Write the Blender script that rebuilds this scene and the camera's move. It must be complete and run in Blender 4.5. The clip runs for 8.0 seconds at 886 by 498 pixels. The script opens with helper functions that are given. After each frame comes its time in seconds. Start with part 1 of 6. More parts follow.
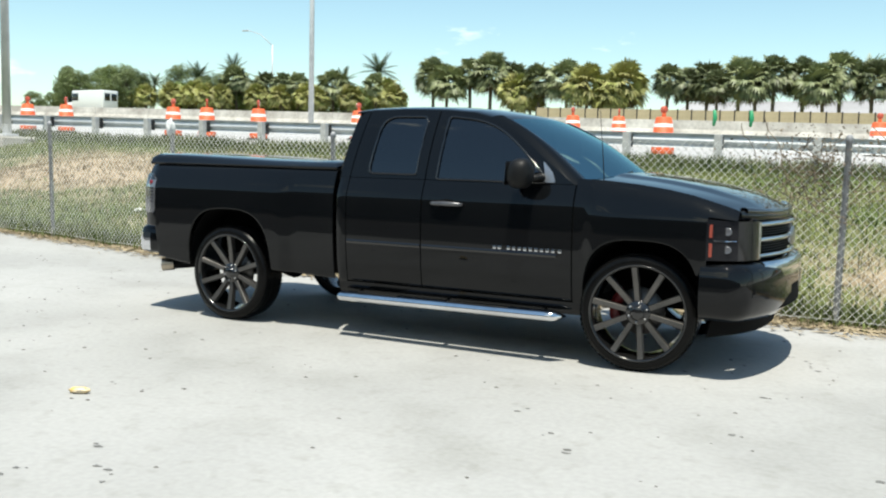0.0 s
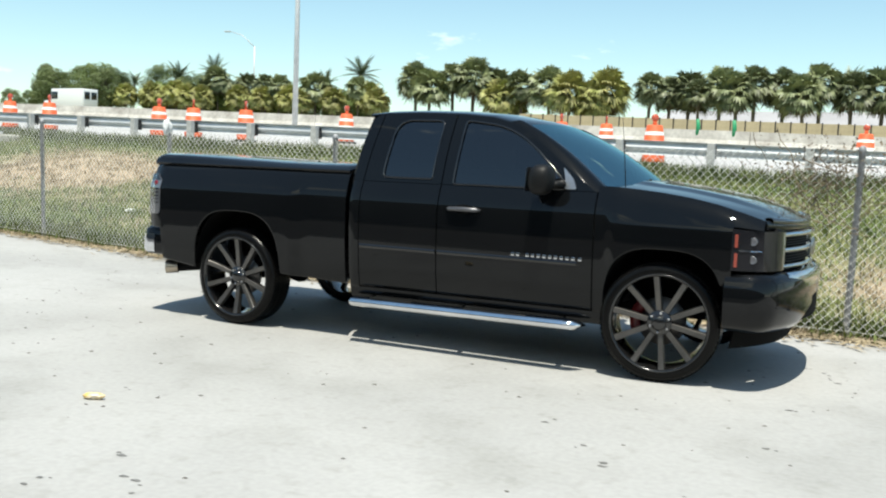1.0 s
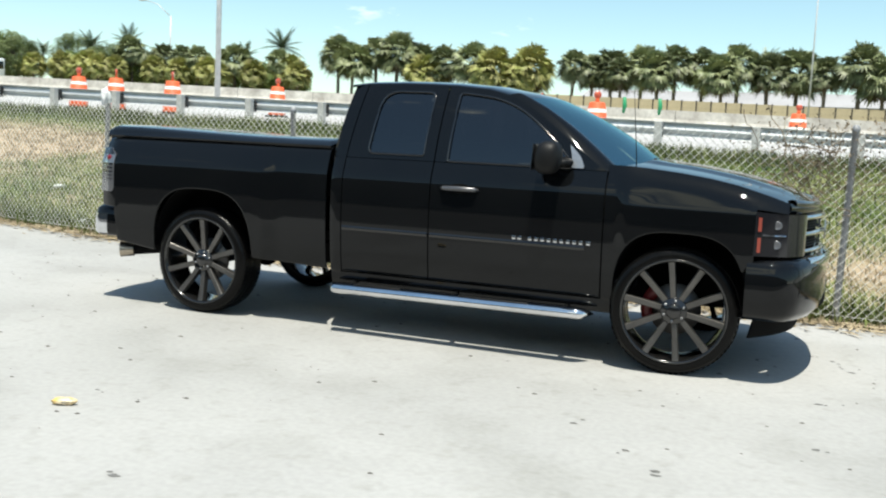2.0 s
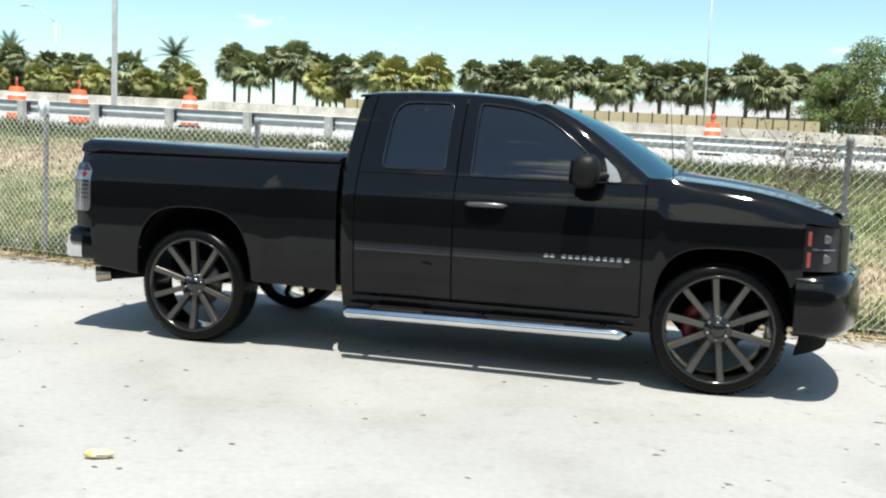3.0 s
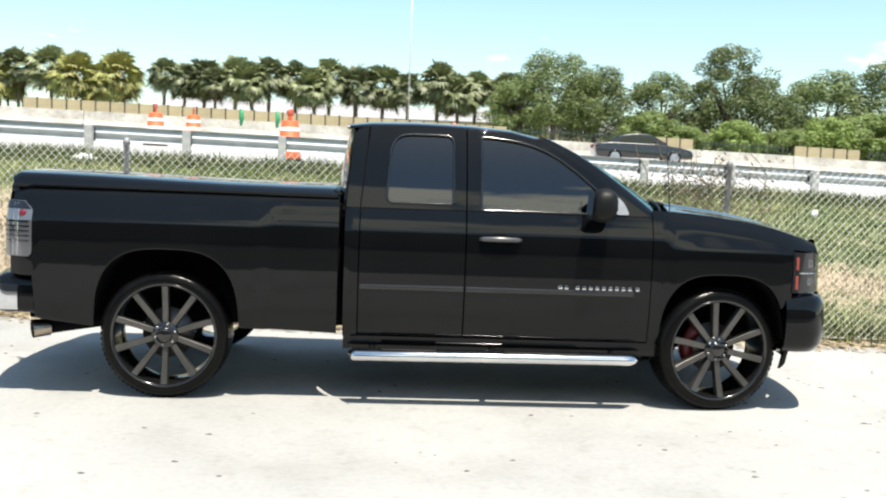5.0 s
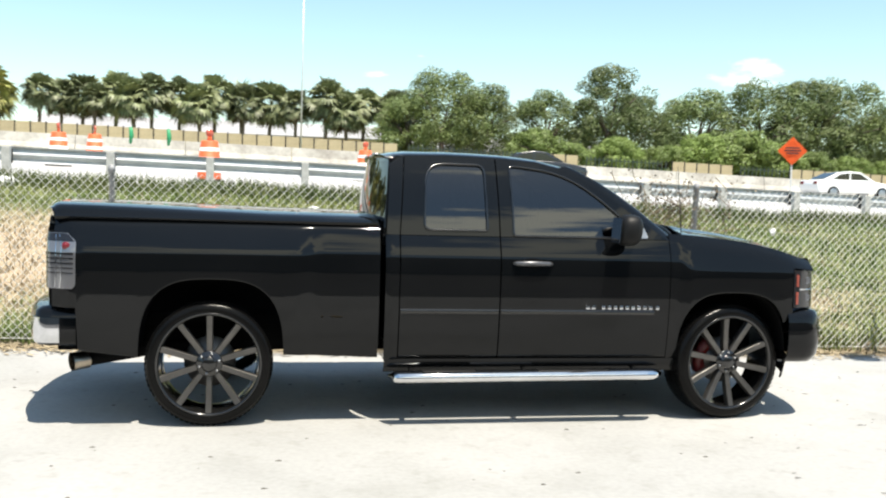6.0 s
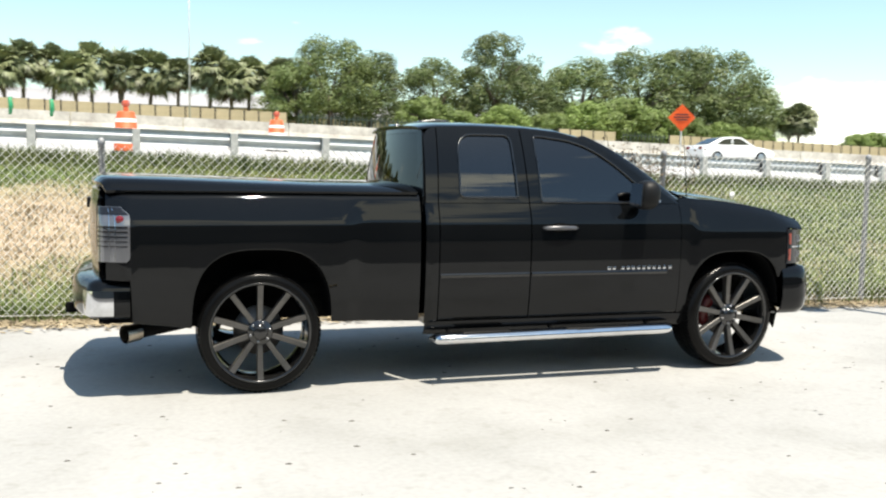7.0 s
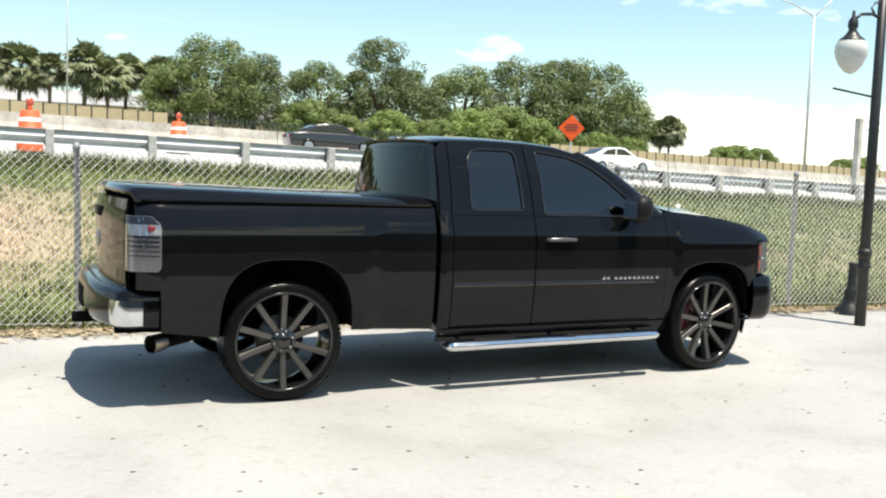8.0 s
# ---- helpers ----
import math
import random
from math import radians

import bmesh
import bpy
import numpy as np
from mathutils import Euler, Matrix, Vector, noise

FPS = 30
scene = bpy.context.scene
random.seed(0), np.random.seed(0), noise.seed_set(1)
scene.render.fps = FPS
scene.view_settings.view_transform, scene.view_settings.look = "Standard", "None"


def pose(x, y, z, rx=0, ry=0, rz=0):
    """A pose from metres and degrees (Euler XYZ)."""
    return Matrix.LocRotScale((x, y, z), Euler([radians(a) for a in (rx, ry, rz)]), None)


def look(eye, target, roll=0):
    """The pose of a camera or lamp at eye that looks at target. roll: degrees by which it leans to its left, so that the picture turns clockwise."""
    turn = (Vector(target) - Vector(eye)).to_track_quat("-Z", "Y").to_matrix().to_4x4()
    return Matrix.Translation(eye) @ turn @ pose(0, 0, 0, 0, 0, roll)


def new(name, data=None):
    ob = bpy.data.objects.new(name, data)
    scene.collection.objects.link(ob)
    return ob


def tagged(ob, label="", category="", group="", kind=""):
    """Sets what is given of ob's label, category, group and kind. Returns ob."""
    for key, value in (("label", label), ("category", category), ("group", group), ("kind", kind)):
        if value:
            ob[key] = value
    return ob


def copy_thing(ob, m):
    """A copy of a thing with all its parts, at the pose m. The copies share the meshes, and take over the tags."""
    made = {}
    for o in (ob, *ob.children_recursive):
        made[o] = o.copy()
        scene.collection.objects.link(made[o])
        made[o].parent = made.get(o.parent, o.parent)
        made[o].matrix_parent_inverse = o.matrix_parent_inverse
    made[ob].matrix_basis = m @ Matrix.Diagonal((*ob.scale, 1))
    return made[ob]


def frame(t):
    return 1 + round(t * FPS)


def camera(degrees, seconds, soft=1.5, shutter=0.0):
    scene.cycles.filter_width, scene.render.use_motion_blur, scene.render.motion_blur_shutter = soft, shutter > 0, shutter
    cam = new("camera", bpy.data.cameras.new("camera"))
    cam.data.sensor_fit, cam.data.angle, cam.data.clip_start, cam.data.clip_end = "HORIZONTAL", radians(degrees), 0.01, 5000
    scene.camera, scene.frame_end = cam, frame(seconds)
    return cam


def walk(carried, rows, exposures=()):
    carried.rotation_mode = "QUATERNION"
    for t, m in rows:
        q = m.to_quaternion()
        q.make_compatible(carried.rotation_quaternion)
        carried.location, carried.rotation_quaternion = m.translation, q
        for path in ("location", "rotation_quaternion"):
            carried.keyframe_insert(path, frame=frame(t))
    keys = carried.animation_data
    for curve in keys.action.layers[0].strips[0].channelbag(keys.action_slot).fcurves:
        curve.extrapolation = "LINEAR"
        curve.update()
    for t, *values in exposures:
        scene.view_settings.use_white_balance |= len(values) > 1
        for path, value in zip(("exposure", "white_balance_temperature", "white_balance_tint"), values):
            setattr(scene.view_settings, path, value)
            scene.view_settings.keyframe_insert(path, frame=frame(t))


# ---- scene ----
cam = camera(50.0, 8.0, soft=2.1, shutter=0.3)
EXPOSURE = [(0, 0.39, 6750, 5), (1.5, 0.39, 6750, 5), (3.5, 0.63, 6800, 7), (4.5, 0.74, 6900, 9), (6.5, 0.72, 7050, 9), (8, 0.61, 7100, 9)]
PATH = [
    (0, (5.542, -7.271, 1.436), (4.596, -5.52, 1.247), 1.3),
    (0.5, (5.473, -7.293, 1.437), (4.516, -5.549, 1.237), 2.6),
    (1, (5.236, -7.304, 1.427), (4.33, -5.53, 1.249), 2.2),
    (1.5, (4.921, -7.202, 1.411), (4.009, -5.438, 1.174), 2.4),
    (1.7, (4.774, -7.104, 1.401), (3.93, -5.304, 1.183), 2.4),
    (2.8, (3.777, -7.003, 1.415), (3.183, -5.109, 1.175), 3.0),
    (3, (3.577, -6.968, 1.394), (3.037, -5.052, 1.202), 2.4),
    (3.5, (2.986, -6.87, 1.424), (2.476, -4.946, 1.23), 3.1),
    (4, (2.449, -6.942, 1.432), (2.105, -4.986, 1.201), 2.4),
    (4.5, (1.978, -7.016, 1.464), (1.962, -5.025, 1.272), 0.7),
    (4.7, (1.765, -7.046, 1.507), (1.806, -5.054, 1.339), 2.2),
    (5.8, (0.595, -7.185, 1.559), (0.909, -5.217, 1.389), -0.3),
    (6, (0.384, -7.224, 1.582), (0.749, -5.261, 1.458), 1.7),
    (6.5, (-0.173, -7.305, 1.595), (0.29, -5.367, 1.42), 1.7),
    (7, (-0.727, -7.258, 1.565), (-0.119, -5.361, 1.381), 1.0),
    (7.5, (-1.266, -7.247, 1.583), (-0.484, -5.412, 1.44), 2.4),
    (8, (-1.731, -7.113, 1.604), (-0.877, -5.312, 1.436), 2.0),
]
walk(cam, [(t, look(eye, target, roll)) for t, eye, target, roll in PATH], EXPOSURE)

# ---- light ----
SUN_ELEVATION, SUN_AZIMUTH = 71.6, 155.0     # behind the camera, high
world = bpy.data.worlds.new("sky")
scene.world = world
world.use_nodes = True
wn, wl = world.node_tree.nodes, world.node_tree.links
wn.clear()
w_out = wn.new("ShaderNodeOutputWorld")
w_bg = wn.new("ShaderNodeBackground")
w_sky = wn.new("ShaderNodeTexSky")
w_sky.sky_type, w_sky.sun_disc = "NISHITA", False
w_sky.sun_elevation, w_sky.sun_rotation = radians(SUN_ELEVATION), radians(SUN_AZIMUTH)
w_sky.air_density, w_sky.dust_density, w_sky.ozone_density = 1.0, 0.35, 1.0
w_co = wn.new("ShaderNodeTexCoord")
w_map = wn.new("ShaderNodeMapping")
w_map.inputs["Scale"].default_value = (2.2, 2.2, 6.0)
w_map.inputs["Location"].default_value = (0.35, 0.1, 0.4)
w_noise = wn.new("ShaderNodeTexNoise")
w_noise.inputs["Scale"].default_value, w_noise.inputs["Detail"].default_value = 2.6, 7.0
w_noise.inputs["Roughness"].default_value = 0.55
w_ramp = wn.new("ShaderNodeValToRGB")
w_ramp.color_ramp.elements[0].position, w_ramp.color_ramp.elements[1].position = 0.64, 0.76
w_mix = wn.new("ShaderNodeMixRGB")
w_mix.inputs[2].default_value = (9.4, 9.0, 8.9, 1)
wl.new(w_co.outputs["Generated"], w_map.inputs["Vector"])
wl.new(w_map.outputs["Vector"], w_noise.inputs["Vector"])
w_xyz = wn.new("ShaderNodeSeparateXYZ")
wl.new(w_co.outputs["Generated"], w_xyz.inputs["Vector"])


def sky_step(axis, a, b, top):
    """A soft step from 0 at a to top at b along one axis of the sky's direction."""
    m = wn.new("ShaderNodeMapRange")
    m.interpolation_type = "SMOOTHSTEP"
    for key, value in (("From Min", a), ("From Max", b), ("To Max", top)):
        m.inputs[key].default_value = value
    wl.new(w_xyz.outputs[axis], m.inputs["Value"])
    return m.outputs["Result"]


def sky_math(kind, a, b):
    m = wn.new("ShaderNodeMath")
    m.operation = kind
    for k, v in enumerate((a, b)):
        if isinstance(v, float):
            m.inputs[k].default_value = v
        else:
            wl.new(v, m.inputs[k])
    return m.outputs["Value"]


# a southern cloud bank, unseen but shaped for window reflections; a low north-east one
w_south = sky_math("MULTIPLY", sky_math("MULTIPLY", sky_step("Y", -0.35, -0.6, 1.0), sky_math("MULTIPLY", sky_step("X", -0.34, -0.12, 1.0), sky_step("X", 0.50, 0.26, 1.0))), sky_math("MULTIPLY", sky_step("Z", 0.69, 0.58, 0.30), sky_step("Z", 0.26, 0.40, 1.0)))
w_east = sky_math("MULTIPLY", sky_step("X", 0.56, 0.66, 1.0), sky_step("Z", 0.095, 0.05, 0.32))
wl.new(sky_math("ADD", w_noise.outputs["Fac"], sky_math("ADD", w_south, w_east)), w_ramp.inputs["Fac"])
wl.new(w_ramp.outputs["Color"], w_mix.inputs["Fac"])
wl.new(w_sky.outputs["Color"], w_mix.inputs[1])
w_tint = wn.new("ShaderNodeMixRGB")          # tints the whole sky slightly towards cyan
w_tint.blend_type = "MULTIPLY"
w_tint.inputs["Fac"].default_value = 1.0
w_tint.inputs[2].default_value = (0.93, 1.035, 0.99, 1)
wl.new(w_mix.outputs["Color"], w_tint.inputs[1])
wl.new(w_tint.outputs["Color"], w_bg.inputs["Color"])
w_bg.inputs["Strength"].default_value = 0.132
wl.new(w_bg.outputs["Background"], w_out.inputs["Surface"])

sun = new("sun", bpy.data.lights.new("sun", "SUN"))
sun.data.energy, sun.data.angle, sun.data.color = 5.0, radians(0.53), (1.0, 0.96, 0.9)
sun.matrix_world = look((5.8, -15.0, 50.0), (0, 0, 0))


# ---- materials ----
def shader(name, base, rough=0.5, metal=0.0, second=None, scale=4.0, fine=60.0, amount=0.5, bump=0.0,
           coat=0.0, rand=0.0, ior=1.5):
    """A surface: two colours mixed by coarse noise, a fine grain over both, a little relief."""
    m = bpy.data.materials.new(name)
    m.use_nodes = True
    n, l = m.node_tree.nodes, m.node_tree.links
    b = n["Principled BSDF"]
    b.inputs["Roughness"].default_value, b.inputs["Metallic"].default_value = rough, metal
    b.inputs["IOR"].default_value = ior
    b.inputs["Coat Weight"].default_value, b.inputs["Coat Roughness"].default_value = coat, 0.05
    second = second or tuple(c * 0.75 for c in base)
    co = n.new("ShaderNodeTexCoord")
    big, small = n.new("ShaderNodeTexNoise"), n.new("ShaderNodeTexNoise")
    big.inputs["Scale"].default_value, big.inputs["Detail"].default_value = scale, 6.0
    small.inputs["Scale"].default_value, small.inputs["Detail"].default_value = fine, 3.0
    ramp = n.new("ShaderNodeValToRGB")
    ramp.color_ramp.elements[0].position, ramp.color_ramp.elements[1].position = 0.35, 0.68
    ramp.color_ramp.elements[0].color = (*base, 1)
    ramp.color_ramp.elements[1].color = (*second, 1)
    mul = n.new("ShaderNodeMixRGB")
    mul.blend_type = "MULTIPLY"
    mul.inputs["Fac"].default_value = amount
    grey = n.new("ShaderNodeValToRGB")
    grey.color_ramp.elements[0].position, grey.color_ramp.elements[1].position = 0.3, 0.65
    grey.color_ramp.elements[0].color = (0.55, 0.55, 0.55, 1)
    l.new(co.outputs["Object"], big.inputs["Vector"])
    l.new(co.outputs["Object"], small.inputs["Vector"])
    l.new(big.outputs["Fac"], ramp.inputs["Fac"])
    l.new(small.outputs["Fac"], grey.inputs["Fac"])
    l.new(ramp.outputs["Color"], mul.inputs[1])
    l.new(grey.outputs["Color"], mul.inputs[2])
    last = mul.outputs["Color"]
    if rand:
        info, geo = n.new("ShaderNodeObjectInfo"), n.new("ShaderNodeNewGeometry")
        add = n.new("ShaderNodeMath")
        add.operation = "ADD"
        l.new(info.outputs["Random"], add.inputs[0])
        l.new(geo.outputs["Random Per Island"], add.inputs[1])
        span = n.new("ShaderNodeMapRange")
        span.inputs["From Max"].default_value = 2.0
        span.inputs["To Min"].default_value, span.inputs["To Max"].default_value = 1 - rand, 1 + rand
        l.new(add.outputs[0], span.inputs["Value"])
        hsv = n.new("ShaderNodeHueSaturation")
        l.new(span.outputs["Result"], hsv.inputs["Value"])
        l.new(last, hsv.inputs["Color"])
        last = hsv.outputs["Color"]
    l.new(last, b.inputs["Base Color"])
    if bump:
        bp = n.new("ShaderNodeBump")
        bp.inputs["Strength"].default_value, bp.inputs["Distance"].default_value = bump, 0.02
        l.new(small.outputs["Fac"], bp.inputs["Height"])
        l.new(bp.outputs["Normal"], b.inputs["Normal"])
    return m


def plain(name, base, rough=0.5, metal=0.0, coat=0.0):
    m = bpy.data.materials.new(name)
    m.use_nodes = True
    b = m.node_tree.nodes["Principled BSDF"]
    b.inputs["Base Color"].default_value = (*base, 1)
    b.inputs["Roughness"].default_value, b.inputs["Metallic"].default_value = rough, metal
    b.inputs["Coat Weight"].default_value, b.inputs["Coat Roughness"].default_value = coat, 0.02
    return m


def tinted(name, tint, gloss=(1.0, 1.0, 1.0), ior=1.5):
    """A thin pane: what lies behind is seen through the tint, the sky is mirrored by Fresnel."""
    m = bpy.data.materials.new(name)
    m.use_nodes = True
    n, l = m.node_tree.nodes, m.node_tree.links
    n.clear()
    out, mix = n.new("ShaderNodeOutputMaterial"), n.new("ShaderNodeMixShader")
    fr, tr, gl = n.new("ShaderNodeFresnel"), n.new("ShaderNodeBsdfTransparent"), n.new("ShaderNodeBsdfGlossy")
    fr.inputs["IOR"].default_value = ior
    tr.inputs["Color"].default_value = (*tint, 1)
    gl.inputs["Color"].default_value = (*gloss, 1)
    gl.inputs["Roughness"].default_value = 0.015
    l.new(fr.outputs["Fac"], mix.inputs["Fac"])
    l.new(tr.outputs["BSDF"], mix.inputs[1])
    l.new(gl.outputs["BSDF"], mix.inputs[2])
    l.new(mix.outputs["Shader"], out.inputs["Surface"])
    return m


M_PAINT = shader("black_car_paint", (0.0035, 0.004, 0.0045), 0.3, 0.0, (0.0045, 0.005, 0.0055), 1.5, 300, 0.2, coat=1.0)
M_PAINT.node_tree.nodes["Principled BSDF"].inputs["Specular IOR Level"].default_value = 0.0
M_PAINT.node_tree.nodes["Principled BSDF"].inputs["Coat IOR"].default_value = 1.36
M_PAINT.node_tree.nodes["Principled BSDF"].inputs["Coat Roughness"].default_value = 0.03
M_TRIM = shader("black_plastic", (0.008, 0.008, 0.008), 0.5, 0.0, None, 6, 200, 0.4, bump=0.05)
for m in (M_TRIM,):
    m.node_tree.nodes["Principled BSDF"].inputs["Specular IOR Level"].default_value = 0.22
M_DARK = plain("under_body_black", (0.004, 0.004, 0.004), 0.9)
M_DARK.node_tree.nodes["Principled BSDF"].inputs["Specular IOR Level"].default_value = 0.1
M_GLOSS = plain("gloss_black_trim", (0.006, 0.006, 0.006), 0.12, coat=0.5)
M_CHROME = shader("chrome", (0.75, 0.76, 0.78), 0.08, 1.0, (0.62, 0.63, 0.65), 3, 40, 0.15)
M_STEEL = shader("brushed_steel", (0.5, 0.5, 0.5), 0.35, 1.0, (0.36, 0.36, 0.37), 5, 80, 0.4)
M_TYRE = shader("tyre_rubber", (0.004, 0.004, 0.004), 0.18, 0.0, (0.006, 0.0058, 0.0056), 8, 120, 0.4, bump=0.1)
M_TYRE.node_tree.nodes["Principled BSDF"].inputs["Specular IOR Level"].default_value = 0.12
M_SPOKE = shader("dark_machined_alloy", (0.135, 0.128, 0.12), 0.36, 0.75, (0.10, 0.096, 0.09), 9, 160, 0.3)
M_RIM = plain("gloss_black_rim", (0.008, 0.008, 0.008), 0.15, coat=0.6)
M_RED = shader("red_caliper_paint", (0.13, 0.008, 0.008), 0.4, 0.0, None, 10, 80, 0.3)
M_AMBER = plain("amber_reflector", (0.48, 0.085, 0.04), 0.15, coat=0.6)
M_MARKER = plain("smoked_marker_lens", (0.30, 0.065, 0.045), 0.2, coat=0.5)
M_REDLENS = plain("red_lens", (0.16, 0.006, 0.012), 0.1, coat=0.6)
M_HANDLE = plain("satin_dark_handle", (0.13, 0.13, 0.135), 0.32, 0.6)
M_BRASSY = shader("heat_tinted_steel", (0.42, 0.37, 0.30), 0.28, 1.0, (0.30, 0.26, 0.21), 8, 80, 0.3)
M_LENS = plain("clear_lamp_housing", (0.20, 0.20, 0.21), 0.22, 0.6, coat=1.0)
M_SMOKE = plain("dark_lamp_housing", (0.012, 0.012, 0.014), 0.08, 0.0, coat=0.25)
M_GLASS = tinted("tinted_side_glass", (0.040, 0.045, 0.052), ior=1.78)
M_REARGLASS = tinted("dark_rear_glass", (0.025, 0.028, 0.03), ior=1.3)
# sky blue is put into the gloss colour, IOR raised for a stronger reflection
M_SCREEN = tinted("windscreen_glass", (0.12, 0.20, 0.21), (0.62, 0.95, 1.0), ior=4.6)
M_SEAT = shader("dark_cloth", (0.03, 0.03, 0.033), 0.9, 0.0, None, 12, 150, 0.4)
M_MIRROR = plain("mirror_glass", (0.85, 0.86, 0.88), 0.02, 1.0)

M_LOT = shader("pale_worn_concrete", (0.41, 0.405, 0.39), 0.85, 0.0, (0.355, 0.352, 0.34), 0.5, 26, 0.22, bump=0.10)
M_DARKFLOOR = shader("added_floor_black", (0.055, 0.055, 0.057), 0.85, 0.0, (0.085, 0.083, 0.08), 0.6, 40, 0.5, bump=0.3)
M_GRASS = shader("dry_grass_soil", (0.125, 0.155, 0.048), 0.95, 0.0, (0.18, 0.18, 0.075), 0.45, 9, 0.5, bump=0.6)
M_ROAD = shader("sunlit_concrete_road", (0.47, 0.46, 0.45), 0.85, 0.0, (0.40, 0.39, 0.38), 0.3, 12, 0.3)
M_BLADE = shader("grass_blades", (0.115, 0.165, 0.038), 0.8, 0.0, (0.205, 0.23, 0.072), 0.5, 8, 0.3, rand=0.35)
M_CREST = shader("coarse_green_weeds", (0.075, 0.105, 0.028), 0.8, 0.0, (0.15, 0.165, 0.055), 0.6, 8, 0.3, rand=0.35)
M_STRAW = shader("dry_straw", (0.46, 0.375, 0.245), 0.9, 0.0, (0.30, 0.235, 0.14), 0.8, 8, 0.3, rand=0.35)
M_GALV = shader("galvanised_steel", (0.66, 0.67, 0.67), 0.5, 0.3, (0.54, 0.55, 0.55), 3, 60, 0.3)
M_FENCEPOST = shader("weathered_galvanised_post", (0.40, 0.405, 0.41), 0.6, 0.3, (0.27, 0.27, 0.275), 9, 60, 0.5, bump=0.1)
M_WIRE = shader("fence_wire", (0.68, 0.68, 0.65), 0.6, 0.0, (0.55, 0.55, 0.52), 2, 40, 0.3)
M_POSTWOOD = shader("weathered_rail_post", (0.58, 0.57, 0.54), 0.85, 0.0, (0.44, 0.43, 0.41), 3, 30, 0.4)
M_WALL = shader("stained_concrete", (0.60, 0.57, 0.51), 0.9, 0.0, (0.36, 0.33, 0.29), 0.7, 5, 0.5)
M_TAN = shader("tan_panel", (0.52, 0.43, 0.28), 0.85, 0.0, (0.44, 0.36, 0.24), 0.3, 4, 0.3, rand=0.12)
M_ROOF = shader("grey_shed_roof", (0.40, 0.39, 0.39), 0.7, 0.0, (0.33, 0.32, 0.32), 0.1, 3, 0.3)
M_ORANGE = shader("orange_drum_plastic", (0.80, 0.15, 0.045), 0.6, 0.0, (0.62, 0.11, 0.04), 5, 40, 0.2)
M_WHITE = shader("white_reflective_band", (0.78, 0.77, 0.74), 0.5, 0.0, (0.66, 0.65, 0.62), 5, 40, 0.2)
M_RUBBER = shader("drum_base_rubber", (0.03, 0.03, 0.03), 0.8, 0.0, None, 6, 60, 0.3)
M_SIGN = shader("orange_sign_sheet", (0.90, 0.16, 0.03), 0.5, 0.0, (0.82, 0.14, 0.03), 3, 20, 0.15)
M_POST = shader("black_cast_iron", (0.012, 0.013, 0.013), 0.4, 0.0, (0.02, 0.02, 0.02), 6, 60, 0.4, bump=0.05)
M_GLOBE = shader("frosted_globe", (0.72, 0.72, 0.68), 0.25, 0.0, (0.60, 0.60, 0.56), 5, 30, 0.2)
M_YELLOW = shader("yellow_tape", (0.75, 0.50, 0.03), 0.5, 0.0, None, 10, 60, 0.3)
M_TRUNK = shader("palm_bark", (0.20, 0.17, 0.13), 0.9, 0.0, (0.13, 0.11, 0.09), 2, 18, 0.5, bump=0.4)
M_FAN = shader("fan_palm_leaf", (0.15, 0.18, 0.08), 0.5, 0.0, (0.23, 0.25, 0.125), 0.8, 6, 0.3, rand=0.55)
M_FEATHER = shader("coconut_palm_leaf", (0.085, 0.125, 0.06), 0.5, 0.0, (0.12, 0.15, 0.07), 0.8, 6, 0.3, rand=0.4)
M_FANGOLD = shader("yellowed_palm_leaf", (0.27, 0.29, 0.075), 0.6, 0.0, (0.34, 0.31, 0.12), 0.8, 6, 0.3, rand=0.4)
M_SKIRT = shader("dead_palm_frond", (0.20, 0.16, 0.10), 0.9, 0.0, (0.13, 0.11, 0.07), 1.0, 8, 0.3, rand=0.3)
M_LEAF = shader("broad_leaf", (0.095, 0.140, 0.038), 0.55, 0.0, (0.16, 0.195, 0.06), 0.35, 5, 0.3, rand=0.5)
M_LEAFLIGHT = shader("light_green_broad_leaf", (0.16, 0.23, 0.05), 0.55, 0.0, (0.20, 0.26, 0.07), 0.4, 5, 0.3, rand=0.45)
M_BARK = shader("tree_bark", (0.13, 0.10, 0.08), 0.9, 0.0, None, 2, 20, 0.5, bump=0.4)
M_UNSEENWALL = shader("unseen_wall_grey", (0.14, 0.135, 0.13), 0.9, 0.0, (0.11, 0.107, 0.103), 0.3, 6, 0.3)
M_LITTER = shader("yellow_wrapper", (0.72, 0.48, 0.12), 0.5, 0.0, (0.75, 0.68, 0.55), 14, 60, 0.3)
M_PAPER = shader("white_plastic_litter", (0.82, 0.82, 0.80), 0.6, 0.0, (0.70, 0.70, 0.68), 8, 60, 0.2)
M_STONE = shader("small_stone", (0.16, 0.15, 0.13), 0.9, 0.0, (0.10, 0.09, 0.08), 10, 60, 0.4, rand=0.4)
M_DRIP = shader("oil_drip", (0.13, 0.125, 0.115), 0.5, 0.0, (0.20, 0.195, 0.18), 20, 90, 0.4)
M_VINE = shader("dead_vine", (0.26, 0.20, 0.13), 0.9, 0.0, (0.17, 0.13, 0.09), 4, 30, 0.4, rand=0.3)
M_CARWHITE = plain("white_car_paint", (0.78, 0.78, 0.77), 0.25, coat=0.8)
M_CARBLACK = plain("black_sedan_paint", (0.012, 0.012, 0.014), 0.25, coat=0.8)
M_FENCEGREEN = shader("dark_green_metal", (0.03, 0.05, 0.04), 0.5, 0.0, (0.05, 0.07, 0.06), 3, 30, 0.3)
